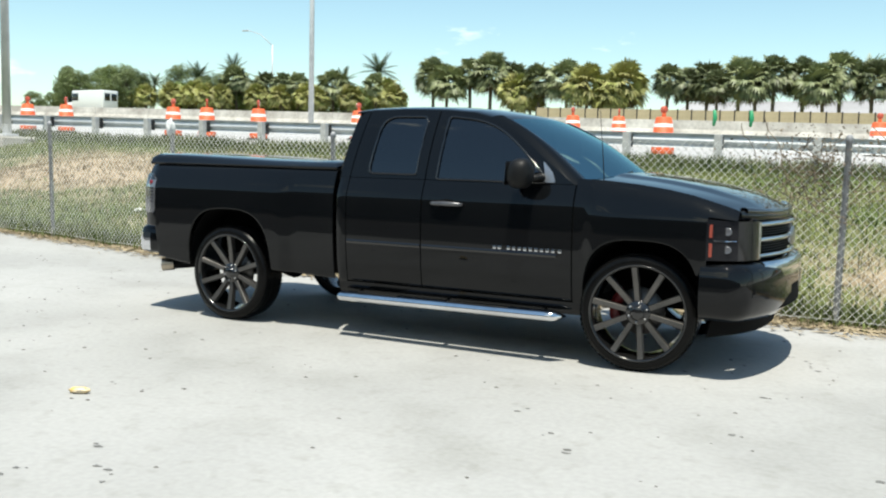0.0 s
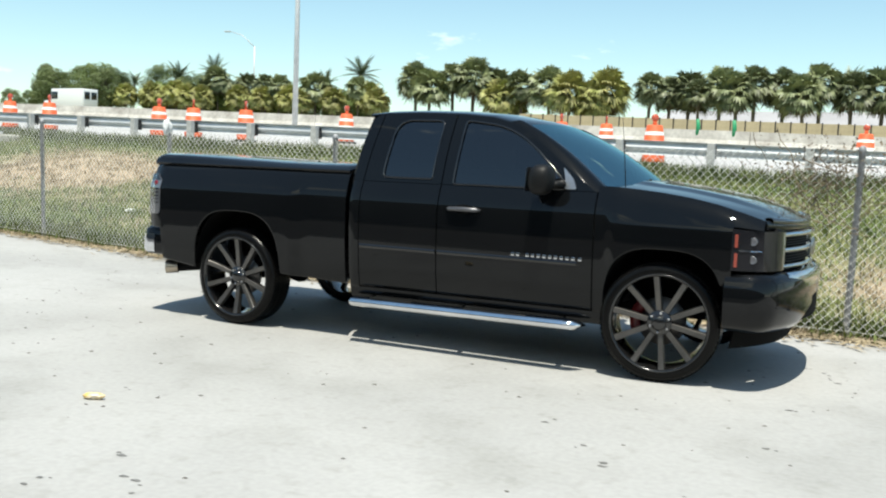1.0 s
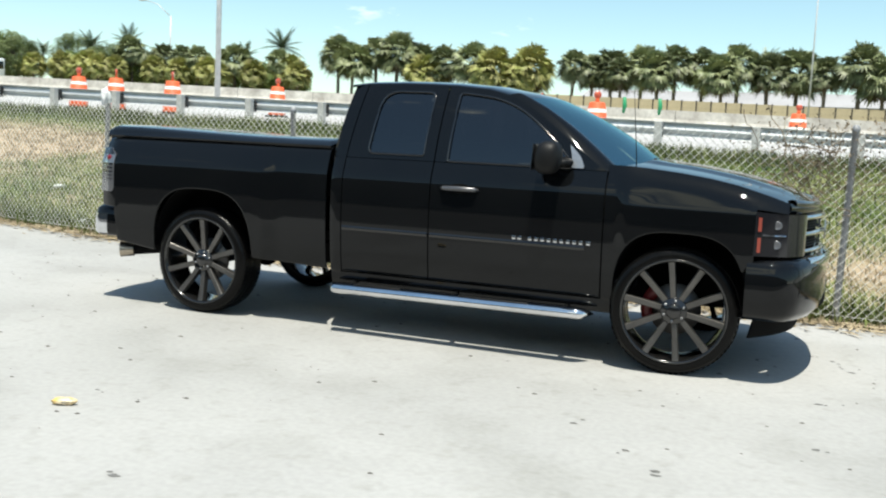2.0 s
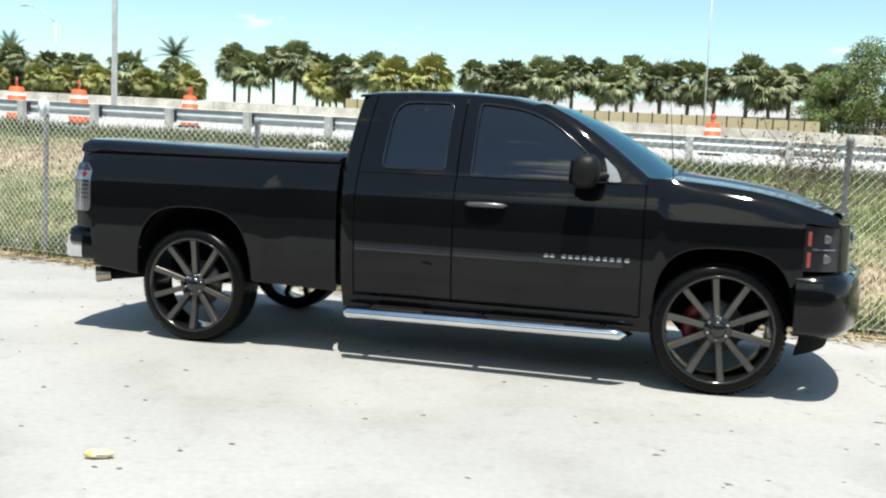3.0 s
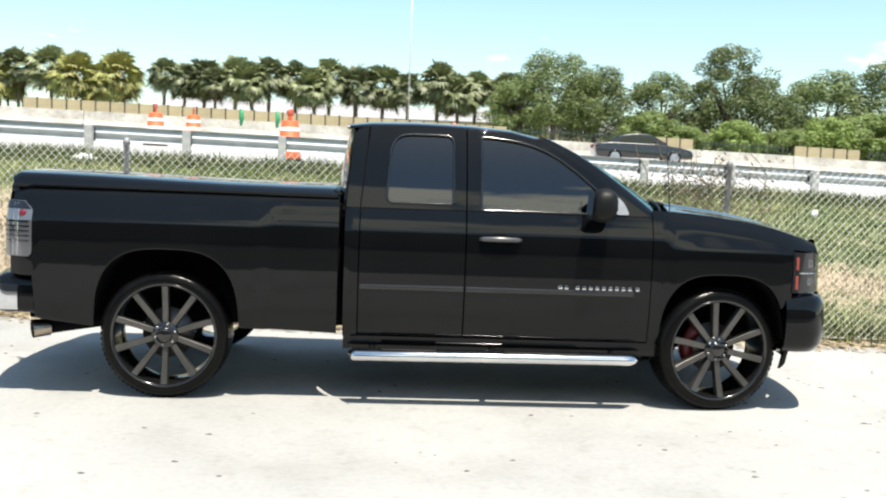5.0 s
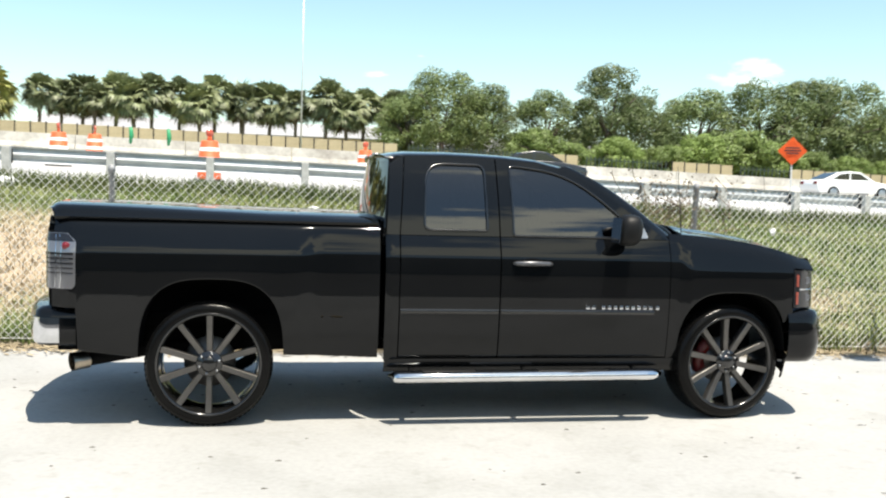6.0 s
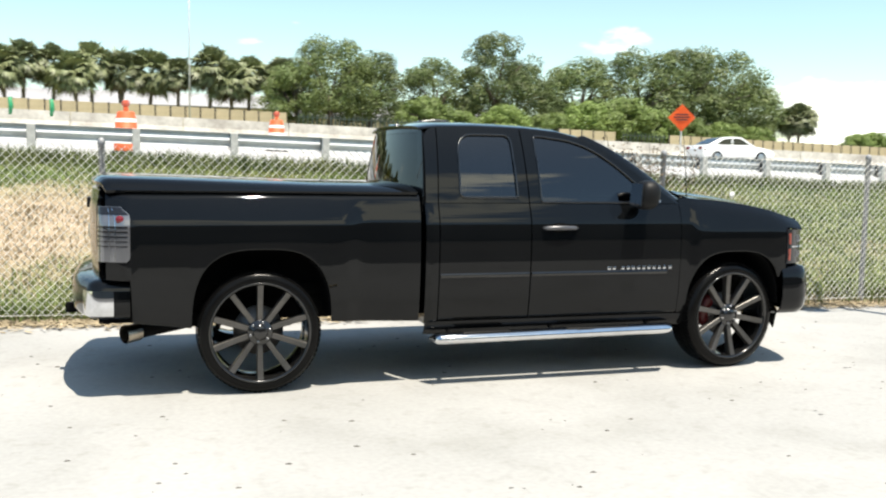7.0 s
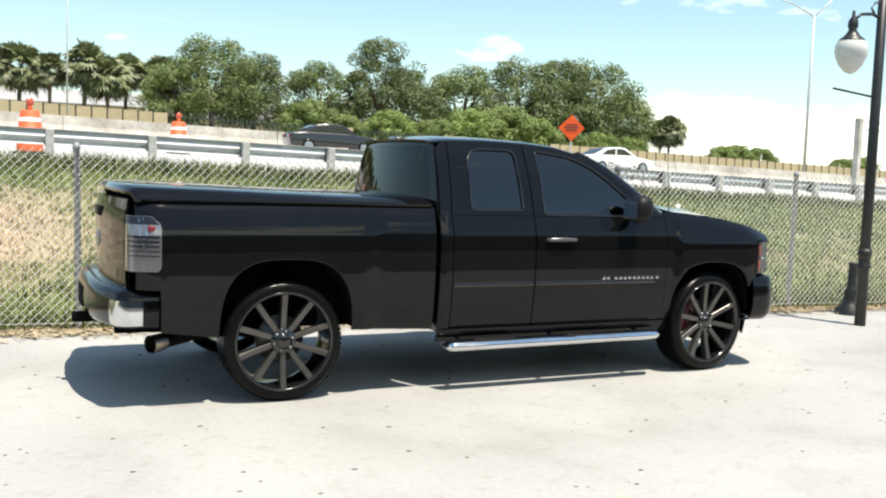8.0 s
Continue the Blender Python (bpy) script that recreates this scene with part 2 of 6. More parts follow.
M_GREEN = shader("green_plastic_post", (0.02, 0.30, 0.12), 0.5, 0.0, None, 5, 40, 0.3)

# faint stains and sparse dark drips on the lot
n, l = M_LOT.node_tree.nodes, M_LOT.node_tree.links
co = n.new("ShaderNodeTexCoord")
out = n["Principled BSDF"].inputs["Base Color"]
for sc, lo, hi, dark, det in ((0.22, 0.42, 0.75, 0.84, 5.0), (3.4, 0.70, 0.78, 0.80, 3.0), (1.1, 0.50, 0.74, 0.84, 8.0), (7.5, 0.56, 0.70, 0.90, 6.0)):
    nz, rp, mx = n.new("ShaderNodeTexNoise"), n.new("ShaderNodeValToRGB"), n.new("ShaderNodeMixRGB")
    nz.inputs["Scale"].default_value, nz.inputs["Detail"].default_value = sc, det
    rp.color_ramp.elements[0].position, rp.color_ramp.elements[1].position = lo, hi
    rp.color_ramp.elements[0].color, rp.color_ramp.elements[1].color = (1, 1, 1, 1), (dark, dark, dark * 0.98, 1)
    mx.blend_type = "MULTIPLY"
    mx.inputs["Fac"].default_value = 1.0
    was = out.links[0].from_socket
    l.new(co.outputs["Object"], nz.inputs["Vector"])
    l.new(nz.outputs["Fac"], rp.inputs["Fac"])
    l.new(was, mx.inputs[1])
    l.new(rp.outputs["Color"], mx.inputs[2])
    l.new(mx.outputs["Color"], out)

# the bank: green where the "dry" mask is low, straw and bare soil where it is high
n, l = M_GRASS.node_tree.nodes, M_GRASS.node_tree.links
mask, tint, out = n.new("ShaderNodeAttribute"), n.new("ShaderNodeMixRGB"), n["Principled BSDF"].inputs["Base Color"]
mask.attribute_name = "dry"
tint.blend_type = "MIX"
tint.inputs[2].default_value = (0.38, 0.295, 0.20, 1)
was = out.links[0].from_socket
l.new(mask.outputs["Fac"], tint.inputs["Fac"])
l.new(was, tint.inputs[1])
l.new(tint.outputs["Color"], out)

# ---- mesh helpers ----
def part(name, bm, material, parent=None, label="", smooth=True, thick=0.0):
    """One mesh object from a bmesh, under a thing or a part."""
    me = bpy.data.meshes.new(name)
    if smooth:
        for f in bm.faces:
            f.smooth = True
        if thick:
            for e in bm.edges:
                if e.is_boundary:
                    e.smooth = False
    bm.to_mesh(me)
    bm.free()
    for m in (material if isinstance(material, (list, tuple)) else (material,)):
        me.materials.append(m)
    ob = new(name, me)
    if parent:
        ob.parent = parent
    if label:
        ob["label"] = label
    if thick:
        mod = ob.modifiers.new("thickness", "SOLIDIFY")
        mod.thickness, mod.offset = thick, -1.0
    return ob


def thing(name, label, category, group="", kind="", at=(0, 0, 0)):
    ob = new(name)
    ob.location = at
    return tagged(ob, label, category, group, kind)


def grid(us, vs, fn, bm=None, toward=None, close_u=False):
    """A sheet of quads through fn(u, v); toward: a direction or a point function that its faces look along."""
    bm = bm or bmesh.new()
    rows = [[bm.verts.new(fn(u, v)) for v in vs] for u in us]
    faces = []
    n = len(rows)
    for i in range(n if close_u else n - 1):
        for j in range(len(vs) - 1):
            a, b = rows[i], rows[(i + 1) % n]
            try:
                faces.append(bm.faces.new((a[j], b[j], b[j + 1], a[j + 1])))
            except ValueError:
                pass
    if toward is not None:
        bm.normal_update()
        d = Vector(toward)
        if sum(f.normal.dot(d) * f.calc_area() for f in faces) < 0:
            bmesh.ops.reverse_faces(bm, faces=faces)
    return bm


def box(bm, lo, hi, bevel=0.0, mat=0):
    """A box from corner to corner, its edges rounded by bevel."""
    ret = bmesh.ops.create_cube(bm, size=1.0)
    c, s = (Vector(lo) + Vector(hi)) / 2, Vector(hi) - Vector(lo)
    for v in ret["verts"]:
        v.co = Vector((v.co.x * s.x, v.co.y * s.y, v.co.z * s.z)) + c
    faces = {f for v in ret["verts"] for f in v.link_faces}
    for f in faces:
        f.material_index = mat
    if bevel:
        edges = {e for f in faces for e in f.edges}
        bmesh.ops.bevel(bm, geom=list(edges), offset=bevel, segments=2, affect="EDGES", profile=0.6)
    return bm


def tube(bm, pts, radii, n=10, caps=True, squash=1.0, mat=0):
    """A round bar along points."""
    pts = [Vector(p) for p in pts]
    if not hasattr(radii, "__len__"):
        radii = [radii] * len(pts)
    rings = []
    for i, p in enumerate(pts):
        d = (pts[min(i + 1, len(pts) - 1)] - pts[max(i - 1, 0)]).normalized()
        ref = Vector((0, 0, 1)) if abs(d.z) < 0.9 else Vector((1, 0, 0))
        a = d.cross(ref).normalized()
        b = a.cross(d).normalized()
        rings.append([bm.verts.new(p + radii[i] * (math.cos(k * math.tau / n) * a + squash * math.sin(k * math.tau / n) * b)) for k in range(n)])
    fs = []
    for r, q in zip(rings, rings[1:]):
        for k in range(n):
            fs.append(bm.faces.new((r[k], r[(k + 1) % n], q[(k + 1) % n], q[k])))
    if caps:
        fs.append(bm.faces.new(rings[0][::-1]))
        fs.append(bm.faces.new(rings[-1]))
    for f in fs:
        f.material_index = mat
    bmesh.ops.recalc_face_normals(bm, faces=fs)
    return bm


def lathe(bm, profile, n=32, axis="z", mats=None, center=(0, 0, 0)):
    """A turned shape: profile of (radius, height)."""
    rings = []
    for r, h in profile:
        ring = []
        for k in range(n):
            c, s = math.cos(k * math.tau / n) * r, math.sin(k * math.tau / n) * r
            p = {"z": (c, s, h), "y": (c, h, s), "x": (h, c, s)}[axis]
            ring.append(bm.verts.new(Vector(p) + Vector(center)))
        rings.append(ring)
    fs = []
    for i in range(len(rings) - 1):
        for k in range(n):
            f = bm.faces.new((rings[i][k], rings[i][(k + 1) % n], rings[i + 1][(k + 1) % n], rings[i + 1][k]))
            f.material_index = mats[i] if mats else 0
            fs.append(f)
    bmesh.ops.recalc_face_normals(bm, faces=fs)
    return bm


def smooth01(a, b, x):
    t = min(1.0, max(0.0, (x - a) / (b - a)))
    return t * t * (3 - 2 * t)


def lerp(pairs, x):
    """Straight lines through (x, value) pairs."""
    if x <= pairs[0][0]:
        return pairs[0][1]
    for (a, va), (b, vb) in zip(pairs, pairs[1:]):
        if x <= b:
            return va + (vb - va) * (x - a) / (b - a)
    return pairs[-1][1]


def span(a, b, n):
    return [a + (b - a) * i / (n - 1) for i in range(n)]


def dense(pts, step=0.06):
    """The same closed outline with long edges cut into short ones."""
    out = []
    for (ax, az), (bx, bz) in zip(pts, list(pts[1:]) + [pts[0]]):
        n = max(1, math.ceil(math.hypot(bx - ax, bz - az) / step))
        out += [(ax + (bx - ax) * k / n, az + (bz - az) * k / n) for k in range(n)]
    return out


def pane(outline, place, toward, rows=14, cols=10):
    """A pane that follows a bowed surface inside a convex outline."""
    zs = [z for _, z in outline]
    lo, hi = min(zs) + 1e-4, max(zs) - 1e-4

    def edge(z):
        xs = []
        for (ax, az), (bx, bz) in zip(outline, list(outline[1:]) + [outline[0]]):
            if (az - z) * (bz - z) <= 0 and az != bz:
                xs.append(ax + (bx - ax) * (z - az) / (bz - az))
        return min(xs), max(xs)

    def at(v, u):
        z = lo + (hi - lo) * v
        a, b = edge(z)
        return place(a + (b - a) * u, z)
    return grid([0, 0.02, 0.05] + span(0.1, 0.9, rows) + [0.95, 0.98, 1], span(0, 1, cols), at, toward=toward)


def loop_fill(outer, holes, place, toward):
    """A flat panel with holes in (x, z), laid by place(x, z) onto its surface."""
    bm = bmesh.new()
    edges = []
    for pts in [dense(p) for p in [outer] + holes]:
        vs = [bm.verts.new((x, 0, z)) for x, z in pts]
        edges += [bm.edges.new((vs[i], vs[(i + 1) % len(vs)])) for i in range(len(vs))]
    bmesh.ops.triangle_fill(bm, use_beauty=True, use_dissolve=False, edges=edges, normal=(0, 1, 0))
    for v in bm.verts:
        v.co = Vector(place(v.co.x, v.co.z))
    bm.normal_update()
    d = Vector(toward)
    if sum(f.normal.dot(d) * f.calc_area() for f in bm.faces) < 0:
        bmesh.ops.reverse_faces(bm, faces=bm.faces[:])
    return bm


def rounded(corners, r, n=5):
    """A closed outline with rounded corners; r: one radius or one a corner."""
    out = []
    m = len(corners)
    for i, c in enumerate(corners):
        c = Vector(c)
        rr = r[i] if hasattr(r, "__len__") else r
        a, b = Vector(corners[i - 1]), Vector(corners[(i + 1) % m])
        da, db = (a - c), (b - c)
        k = min(rr, da.length * 0.49, db.length * 0.49)
        p, q = c + da.normalized() * k, c + db.normalized() * k
        if rr <= 0:
            out.append(tuple(c))
            continue
        for j in range(n + 1):
            t = j / n
            out.append(tuple((1 - t) ** 2 * p + 2 * t * (1 - t) * c + t * t * q))
    return out


# ---- the ground ----
def rail_y(x):
    return max(9.5, 12.75 + 0.05 * x)


def road_z(x, y):
    """The highway: a plane that climbs away from the lot and falls along it."""
    x = min(120.0, max(-150.0, x))
    return 1.44 + 0.042 * (min(y, 128.0) - 12.7) - (0.026 if x > 0 else 0.021) * x


def lot_z(x, y):
    return 0.03 * min(12.0, max(0.0, -x - 2.0)) * smooth01(-3.0, 1.8, y)


def fence_y(x):
    return 2.08 - 0.05 * min(30.0, max(-30.0, x))


def ground_z(x, y):
    edge = rail_y(x) - 0.35
    foot = fence_y(x) - 0.12
    if y <= foot:
        return lot_z(x, y) - 0.06
    if y < edge:
        t = (y - foot) / (edge - foot)
        rise = 0.55 * t + 0.45 * smooth01(0, 1, t)
        lump = 0.16 * noise.noise((x * 0.35, y * 0.45, 3.1)) + 0.05 * noise.noise((x * 1.3, y * 1.3, 7.7))
        a, b = lot_z(x, foot), road_z(x, edge)
        return a + (b - a) * rise + lump * math.sin(math.pi * t) ** 0.6 - 0.01
    return road_z(x, y) - 0.03


def spread(lo, hi, fine_lo, fine_hi, step, n):
    """Even steps in the middle, growing ones towards both ends."""
    mid = [fine_lo + step * i for i in range(int((fine_hi - fine_lo) / step) + 1)]
    left = [fine_lo - (fine_lo - lo) * (i / n) ** 2.6 for i in range(n, 0, -1)]
    right = [mid[-1] + (hi - mid[-1]) * (i / n) ** 2.6 for i in range(1, n + 1)]
    return left + mid + right


def dryness(x, y):
    """Where the bank is straw and bare soil rather than green."""
    spots = ((-11.0, 7.6, 3.4, 2.1, 1.0), (-8.6, 8.8, 1.6, 1.6, 0.8), (-2.9, 5.5, 2.4, 1.9, 1.0), (-2.4, 7.6, 2.0, 1.5, 0.95), (6.4, 4.6, 1.6, 1.5, 0.95), (4.9, 4.0, 0.8, 1.2, 0.6), (10.5, 4.4, 2.5, 0.9, 0.2), (-14, 5, 3, 3, 0.8))
    v = sum(a * math.exp(-((x - cx) / rx) ** 2 - ((y - cy) / ry) ** 2) for cx, cy, rx, ry, a in spots)
    v += 0.34 * noise.noise((x * 0.5, y * 0.7, 1.0)) + 0.24 * noise.noise((x * 2.1, y * 2.3, 4.0))
    v += 0.5 * smooth01(0.35, 0.05, y - fence_y(x))
    return min(1.0, max(0.0, v))


bm = grid(spread(-2500, 2500, -30, 34, 0.5, 24), spread(-1500, 3000, 0.8, 16, 0.3, 26), lambda x, y: (x, y, ground_z(x, y)), toward=(0, 0, 1))
ground = tagged(part("ground", bm, M_GRASS), "grassy bank of green weeds and dry straw rising to the highway", "ground", kind="structure")
dry = ground.data.attributes.new("dry", "FLOAT", "POINT")
dry.data.foreach_set("value", [dryness(v.co.x, v.co.y) if -40 < v.co.x < 45 and 1 < v.co.y < 18 else 0.3 for v in ground.data.vertices])

bm = grid(spread(-70, 70, -12, 14, 1.0, 10), [-60, -40, -25, -15, -10] + span(-8, 0, 14), lambda x, v: (x, v + (v + 8) / 8 * (fence_y(x) - 0.08 + 0.08 * noise.noise((x * 0.7, 0, 0)) + 0.05 * noise.noise((x * 2.9, 5, 0))) if v > -8 else v, lot_z(x, v + max(0, (v + 8) / 8) * fence_y(x))), toward=(0, 0, 1))
pavement = tagged(part("pavement", bm, M_LOT, thick=0.12), "pale worn concrete parking lot with small stains", "pavement", kind="structure")

# dark floor added out of view under the camera, to darken the flank's reflections
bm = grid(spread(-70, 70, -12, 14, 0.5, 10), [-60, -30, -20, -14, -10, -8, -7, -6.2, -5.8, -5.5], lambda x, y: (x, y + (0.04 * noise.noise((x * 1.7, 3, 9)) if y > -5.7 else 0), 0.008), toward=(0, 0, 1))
tagged(part("unseen_dark_floor", bm, M_DARKFLOOR, thick=0.05), "unseen dark floor added beside the concrete lot to darken reflections", "road", kind="structure")

bm = grid(spread(-400, 400, -40, 60, 4, 14), [0.0] + span(0.04, 1.0, 20),
          lambda x, v: (x, rail_y(x) - 0.25 + v * (52.0 - rail_y(x)), road_z(x, rail_y(x) - 0.25 + v * (52.0 - rail_y(x)))), toward=(0, 0, 1))
road = tagged(part("road", bm, M_ROAD, thick=0.1), "bright sunlit concrete highway behind the guard rail", "road", kind="structure")

# unseen wall added behind the camera: closes the lot, darkens reflections, cuts sky fill
bm = box(bmesh.new(), (-45, -14.3, -0.1), (50, -14.0, 4.6), 0.05)
tagged(part("unseen_south_wall", bm, M_UNSEENWALL, smooth=False), "unseen plain grey wall added to darken reflections and cut sky fill", "wall", kind="structure")


# ---- the guard rail ----
def beam_profile():
    """A W-beam seen from its end: (out, up)."""
    return [(0.0, 0.155), (0.02, 0.15), (0.075, 0.105), (0.08, 0.085), (0.02, 0.025), (0.015, 0.0), (0.02, -0.025), (0.08, -0.085), (0.075, -0.105), (0.02, -0.15), (0.0, -0.155)]


def rail_run(bm, x0, x1, face, z_top, off):
    prof = beam_profile()

    def at(x, k):
        o, u = prof[int(k)]
        y = rail_y(x) + off
        return (x, y - face * o, road_z(x, y) + z_top - 0.155 + u)
    return grid(span(x0, x1, 4), range(len(prof)), at, bm, toward=(0, -face, 0))


rail = thing("guard_rail", "galvanised steel guard rail behind pale weathered posts", "guard rail", kind="")
STEP = 1.905
x = -0.77 - 24 * STEP
first = None
while x < 62:
    y = rail_y(x)
    z = road_z(x, y)
    if first is None:
        b2 = box(bmesh.new(), (-0.075, -0.22, -0.5), (0.075, -0.07, 0.645), 0.012)
        first = part("post", b2, M_POSTWOOD, rail, smooth=False)
        mesh_post = first.data
        b3 = box(bmesh.new(), (-0.07, -0.068, 0.33), (0.07, 0.068, 0.61), 0.01)
        mesh_block = part("block", b3, M_RUBBER, rail, smooth=False)
        mesh_block.location = (x, y, z)
        first.location = (x, y, z)
    else:
        for nm, src in (("post", first), ("block", mesh_block)):
            o = new(nm, src.data)
            o.parent, o.location = rail, (x, y, z)
    if x > -46:
        for face, off in ((-1, 0.07),):
            part("beam", rail_run(bmesh.new(), x - STEP + 0.003, x + 0.02, face, 0.65, off), M_GALV, rail, thick=0.004)
    x += STEP


# ---- the chain-link fence ----
POSTS = [-20.2, -17.4, -14.6, -11.8, -9.0, -6.3, -3.8, -1.03, 1.80, 4.64, 7.27, 10.1, 12.9, 15.7, 18.5, 21.3, 24.1, 26.9]
fence = thing("chain_link_fence", "galvanised chain-link fence on steel posts at the lot edge", "fence")


def link_mesh(width, height, pitch, wire):
    """Zigzag wires, each hooked into the next."""
    n_s, n_z = int(round(width / pitch)), int(round(height / (pitch * 1.02)))
    px, pz = width / n_s, height / n_z
    verts, faces = [], []
    for k in range(n_s):
        base = len(verts)
        for j in range(n_z + 1):
            x = (k + ((j + k) % 2) * 1.06 - 0.03) * px
            y = 0.003 if (j + k) % 2 else -0.003
            z = j * pz
            verts += [(x - wire, y, z), (x + wire * 0.5, y - wire * 0.87, z), (x + wire * 0.5, y + wire * 0.87, z)]
        for j in range(n_z):
            a, b = base + 3 * j, base + 3 * j + 3
            faces += [(a + i, a + (i + 1) % 3, b + (i + 1) % 3, b + i) for i in range(3)]
    me = bpy.data.meshes.new("mesh_panel")
    me.from_pydata(verts, [], faces)
    me.materials.append(M_WIRE)
    return me


links = link_mesh(2.8, 1.60, 0.038, 0.0036)
bm = bmesh.new()
lathe(bm, [(0.0, 1.75), (0.02, 1.745), (0.034, 1.72), (0.036, 1.69), (0.03, 1.685), (0.03, -0.3)], 10)
post0 = part("post", bm, M_FENCEPOST, fence)
for i, px in enumerate(POSTS):
    o = post0 if i == 0 else new("post", post0.data)
    y0, y1 = fence_y(px), fence_y(POSTS[min(i + 1, len(POSTS) - 1)])
    o.parent, o.location = fence, (px, y0, lot_z(px, y0) - 0.02)
    o.rotation_euler = (radians(random.uniform(-1.2, 1.2)), radians(random.uniform(-1.6, 1.2)), 0)
    if i + 1 < len(POSTS):
        w = POSTS[i + 1] - px
        z0, z1 = lot_z(px, y0) + 0.06, lot_z(POSTS[i + 1], y1) + 0.06
        m = new("mesh_panel", links)
        m.parent, m.location = fence, (px, y0 - 0.035, z0)
        m.rotation_euler = (0, math.atan2(z0 - z1, w), math.atan2(y1 - y0, w))
        m.scale = (w / 2.8, 1, 1)
        bm = bmesh.new()
        tube(bm, [(px, y0 - 0.035, z0 + 0.02), ((px + POSTS[i + 1]) / 2, (y0 + y1) / 2 - 0.035, (z0 + z1) / 2), (POSTS[i + 1], y1 - 0.035, z1 + 0.02)], 0.003, 5)
        part("tension_wire", bm, M_WIRE, fence)


# ---- traffic drums ----
def drum(at, tilt=0.0):
    d = thing("traffic_drum", "orange plastic traffic drum with white reflective bands and warning light", "traffic drum", "drums along the highway")
    bm = bmesh.new()
    prof = [(0.0, 0.98), (0.17, 0.98), (0.20, 0.95), (0.204, 0.89), (0.212, 0.88), (0.22, 0.82), (0.226, 0.815), (0.232, 0.73), (0.240, 0.725), (0.246, 0.58), (0.256, 0.575), (0.262, 0.48), (0.270, 0.475), (0.28, 0.06)]
    lathe(bm, prof, 24, mats=[0, 0, 0, 0, 0, 0, 1, 0, 0, 0, 1, 0, 0])
    part("body", bm, [M_ORANGE, M_WHITE], d)
    bm = bmesh.new()
    lathe(bm, [(0.0, 0.07), (0.30, 0.07), (0.36, 0.05), (0.37, 0.0)], 20)
    part("base", bm, M_RUBBER, d, "black rubber base ring")
    bm = box(bmesh.new(), (-0.05, -0.03, 0.98), (0.05, 0.03, 1.08), 0.01)
    part("light_box", bm, M_ORANGE, d)
    bm = lathe(bmesh.new(), [(0.0, -0.03), (0.09, -0.03), (0.095, 0.0), (0.09, 0.03), (0.0, 0.03)], 16, axis="y", center=(0, 0, 1.16))
    part("lamp", bm, M_AMBER, d, "amber warning lamp")
    d.matrix_basis = pose(*at, 0, tilt, random.uniform(0, 360))
    return d


DRUMS = [(-24.2, 16.0), (-22.2, 16.0), (-17.15, 16.0), (-15.7, 16.0), (-13.85, 16.3), (-12.25, 19.5), (-5.6, 22.0), (-5.2, 25.5), (-1.0, 16.2), (3.4, 23.0)]
drum0 = drum((DRUMS[0][0], DRUMS[0][1], road_z(*DRUMS[0])))
for dx, dy in DRUMS[1:]:
    copy_thing(drum0, pose(dx, dy, road_z(dx, dy), 0, random.uniform(-1.5, 1.5), random.uniform(0, 360)))


# ---- far barrier, panel wall and sheds ----
def barrier_y(x):
    return 50.0


barrier = thing("concrete_barrier", "stained concrete highway barrier in long segments", "barrier")
bx = -150.0
while bx < 130:
    prof = [(-0.30, 0.0), (-0.30, 0.08), (-0.16, 0.33), (-0.09, 0.86), (0.09, 0.86), (0.16, 0.33), (0.30, 0.08), (0.30, 0.0)]
    bm = bmesh.new()
    n0 = bx + 6.07
    rows = [[bm.verts.new((xx, barrier_y(xx) + o, road_z(xx, barrier_y(xx)) + u)) for o, u in prof] for xx in (bx, n0 - 0.04)]
    for j in range(len(prof) - 1):
        bm.faces.new((rows[0][j], rows[1][j], rows[1][j + 1], rows[0][j + 1]))
    bm.faces.new(rows[0])
    bm.faces.new(rows[1][::-1])
    bmesh.ops.recalc_face_normals(bm, faces=bm.faces[:])
    part("segment", bm, M_WALL, barrier, smooth=False)
    bx = n0

panel_wall = thing("panel_wall", "tan panel boundary wall with dark upright posts", "wall")
picket_fence = thing("picket_fence", "dark green metal picket fence between stretches of wall", "fence")
pan0 = part("panel", box(bmesh.new(), (0.05, -0.05, 0.0), (1.15, 0.05, 1.72), 0.01), M_TAN, panel_wall, smooth=False)
pst0 = part("post", box(bmesh.new(), (-0.05, -0.09, 0.0), (0.05, 0.09, 1.8), 0.01), M_RUBBER, panel_wall, smooth=False)
pick0 = part("picket", box(bmesh.new(), (-0.045, -0.03, 0.0), (0.045, 0.03, 1.75), 0.01), M_FENCEGREEN, picket_fence, smooth=False)
rail0 = part("rail", box(bmesh.new(), (-0.6, 0.03, 1.45), (0.6, 0.07, 1.53), 0.01), M_FENCEGREEN, picket_fence, smooth=False)
placed = set()


def stand(src, name, parent, x, y, z):
    """The master itself the first time, then copies that share its mesh."""
    o = new(name, src.data) if src in placed else src
    placed.add(src)
    o.parent, o.location = parent, (x, y, z)


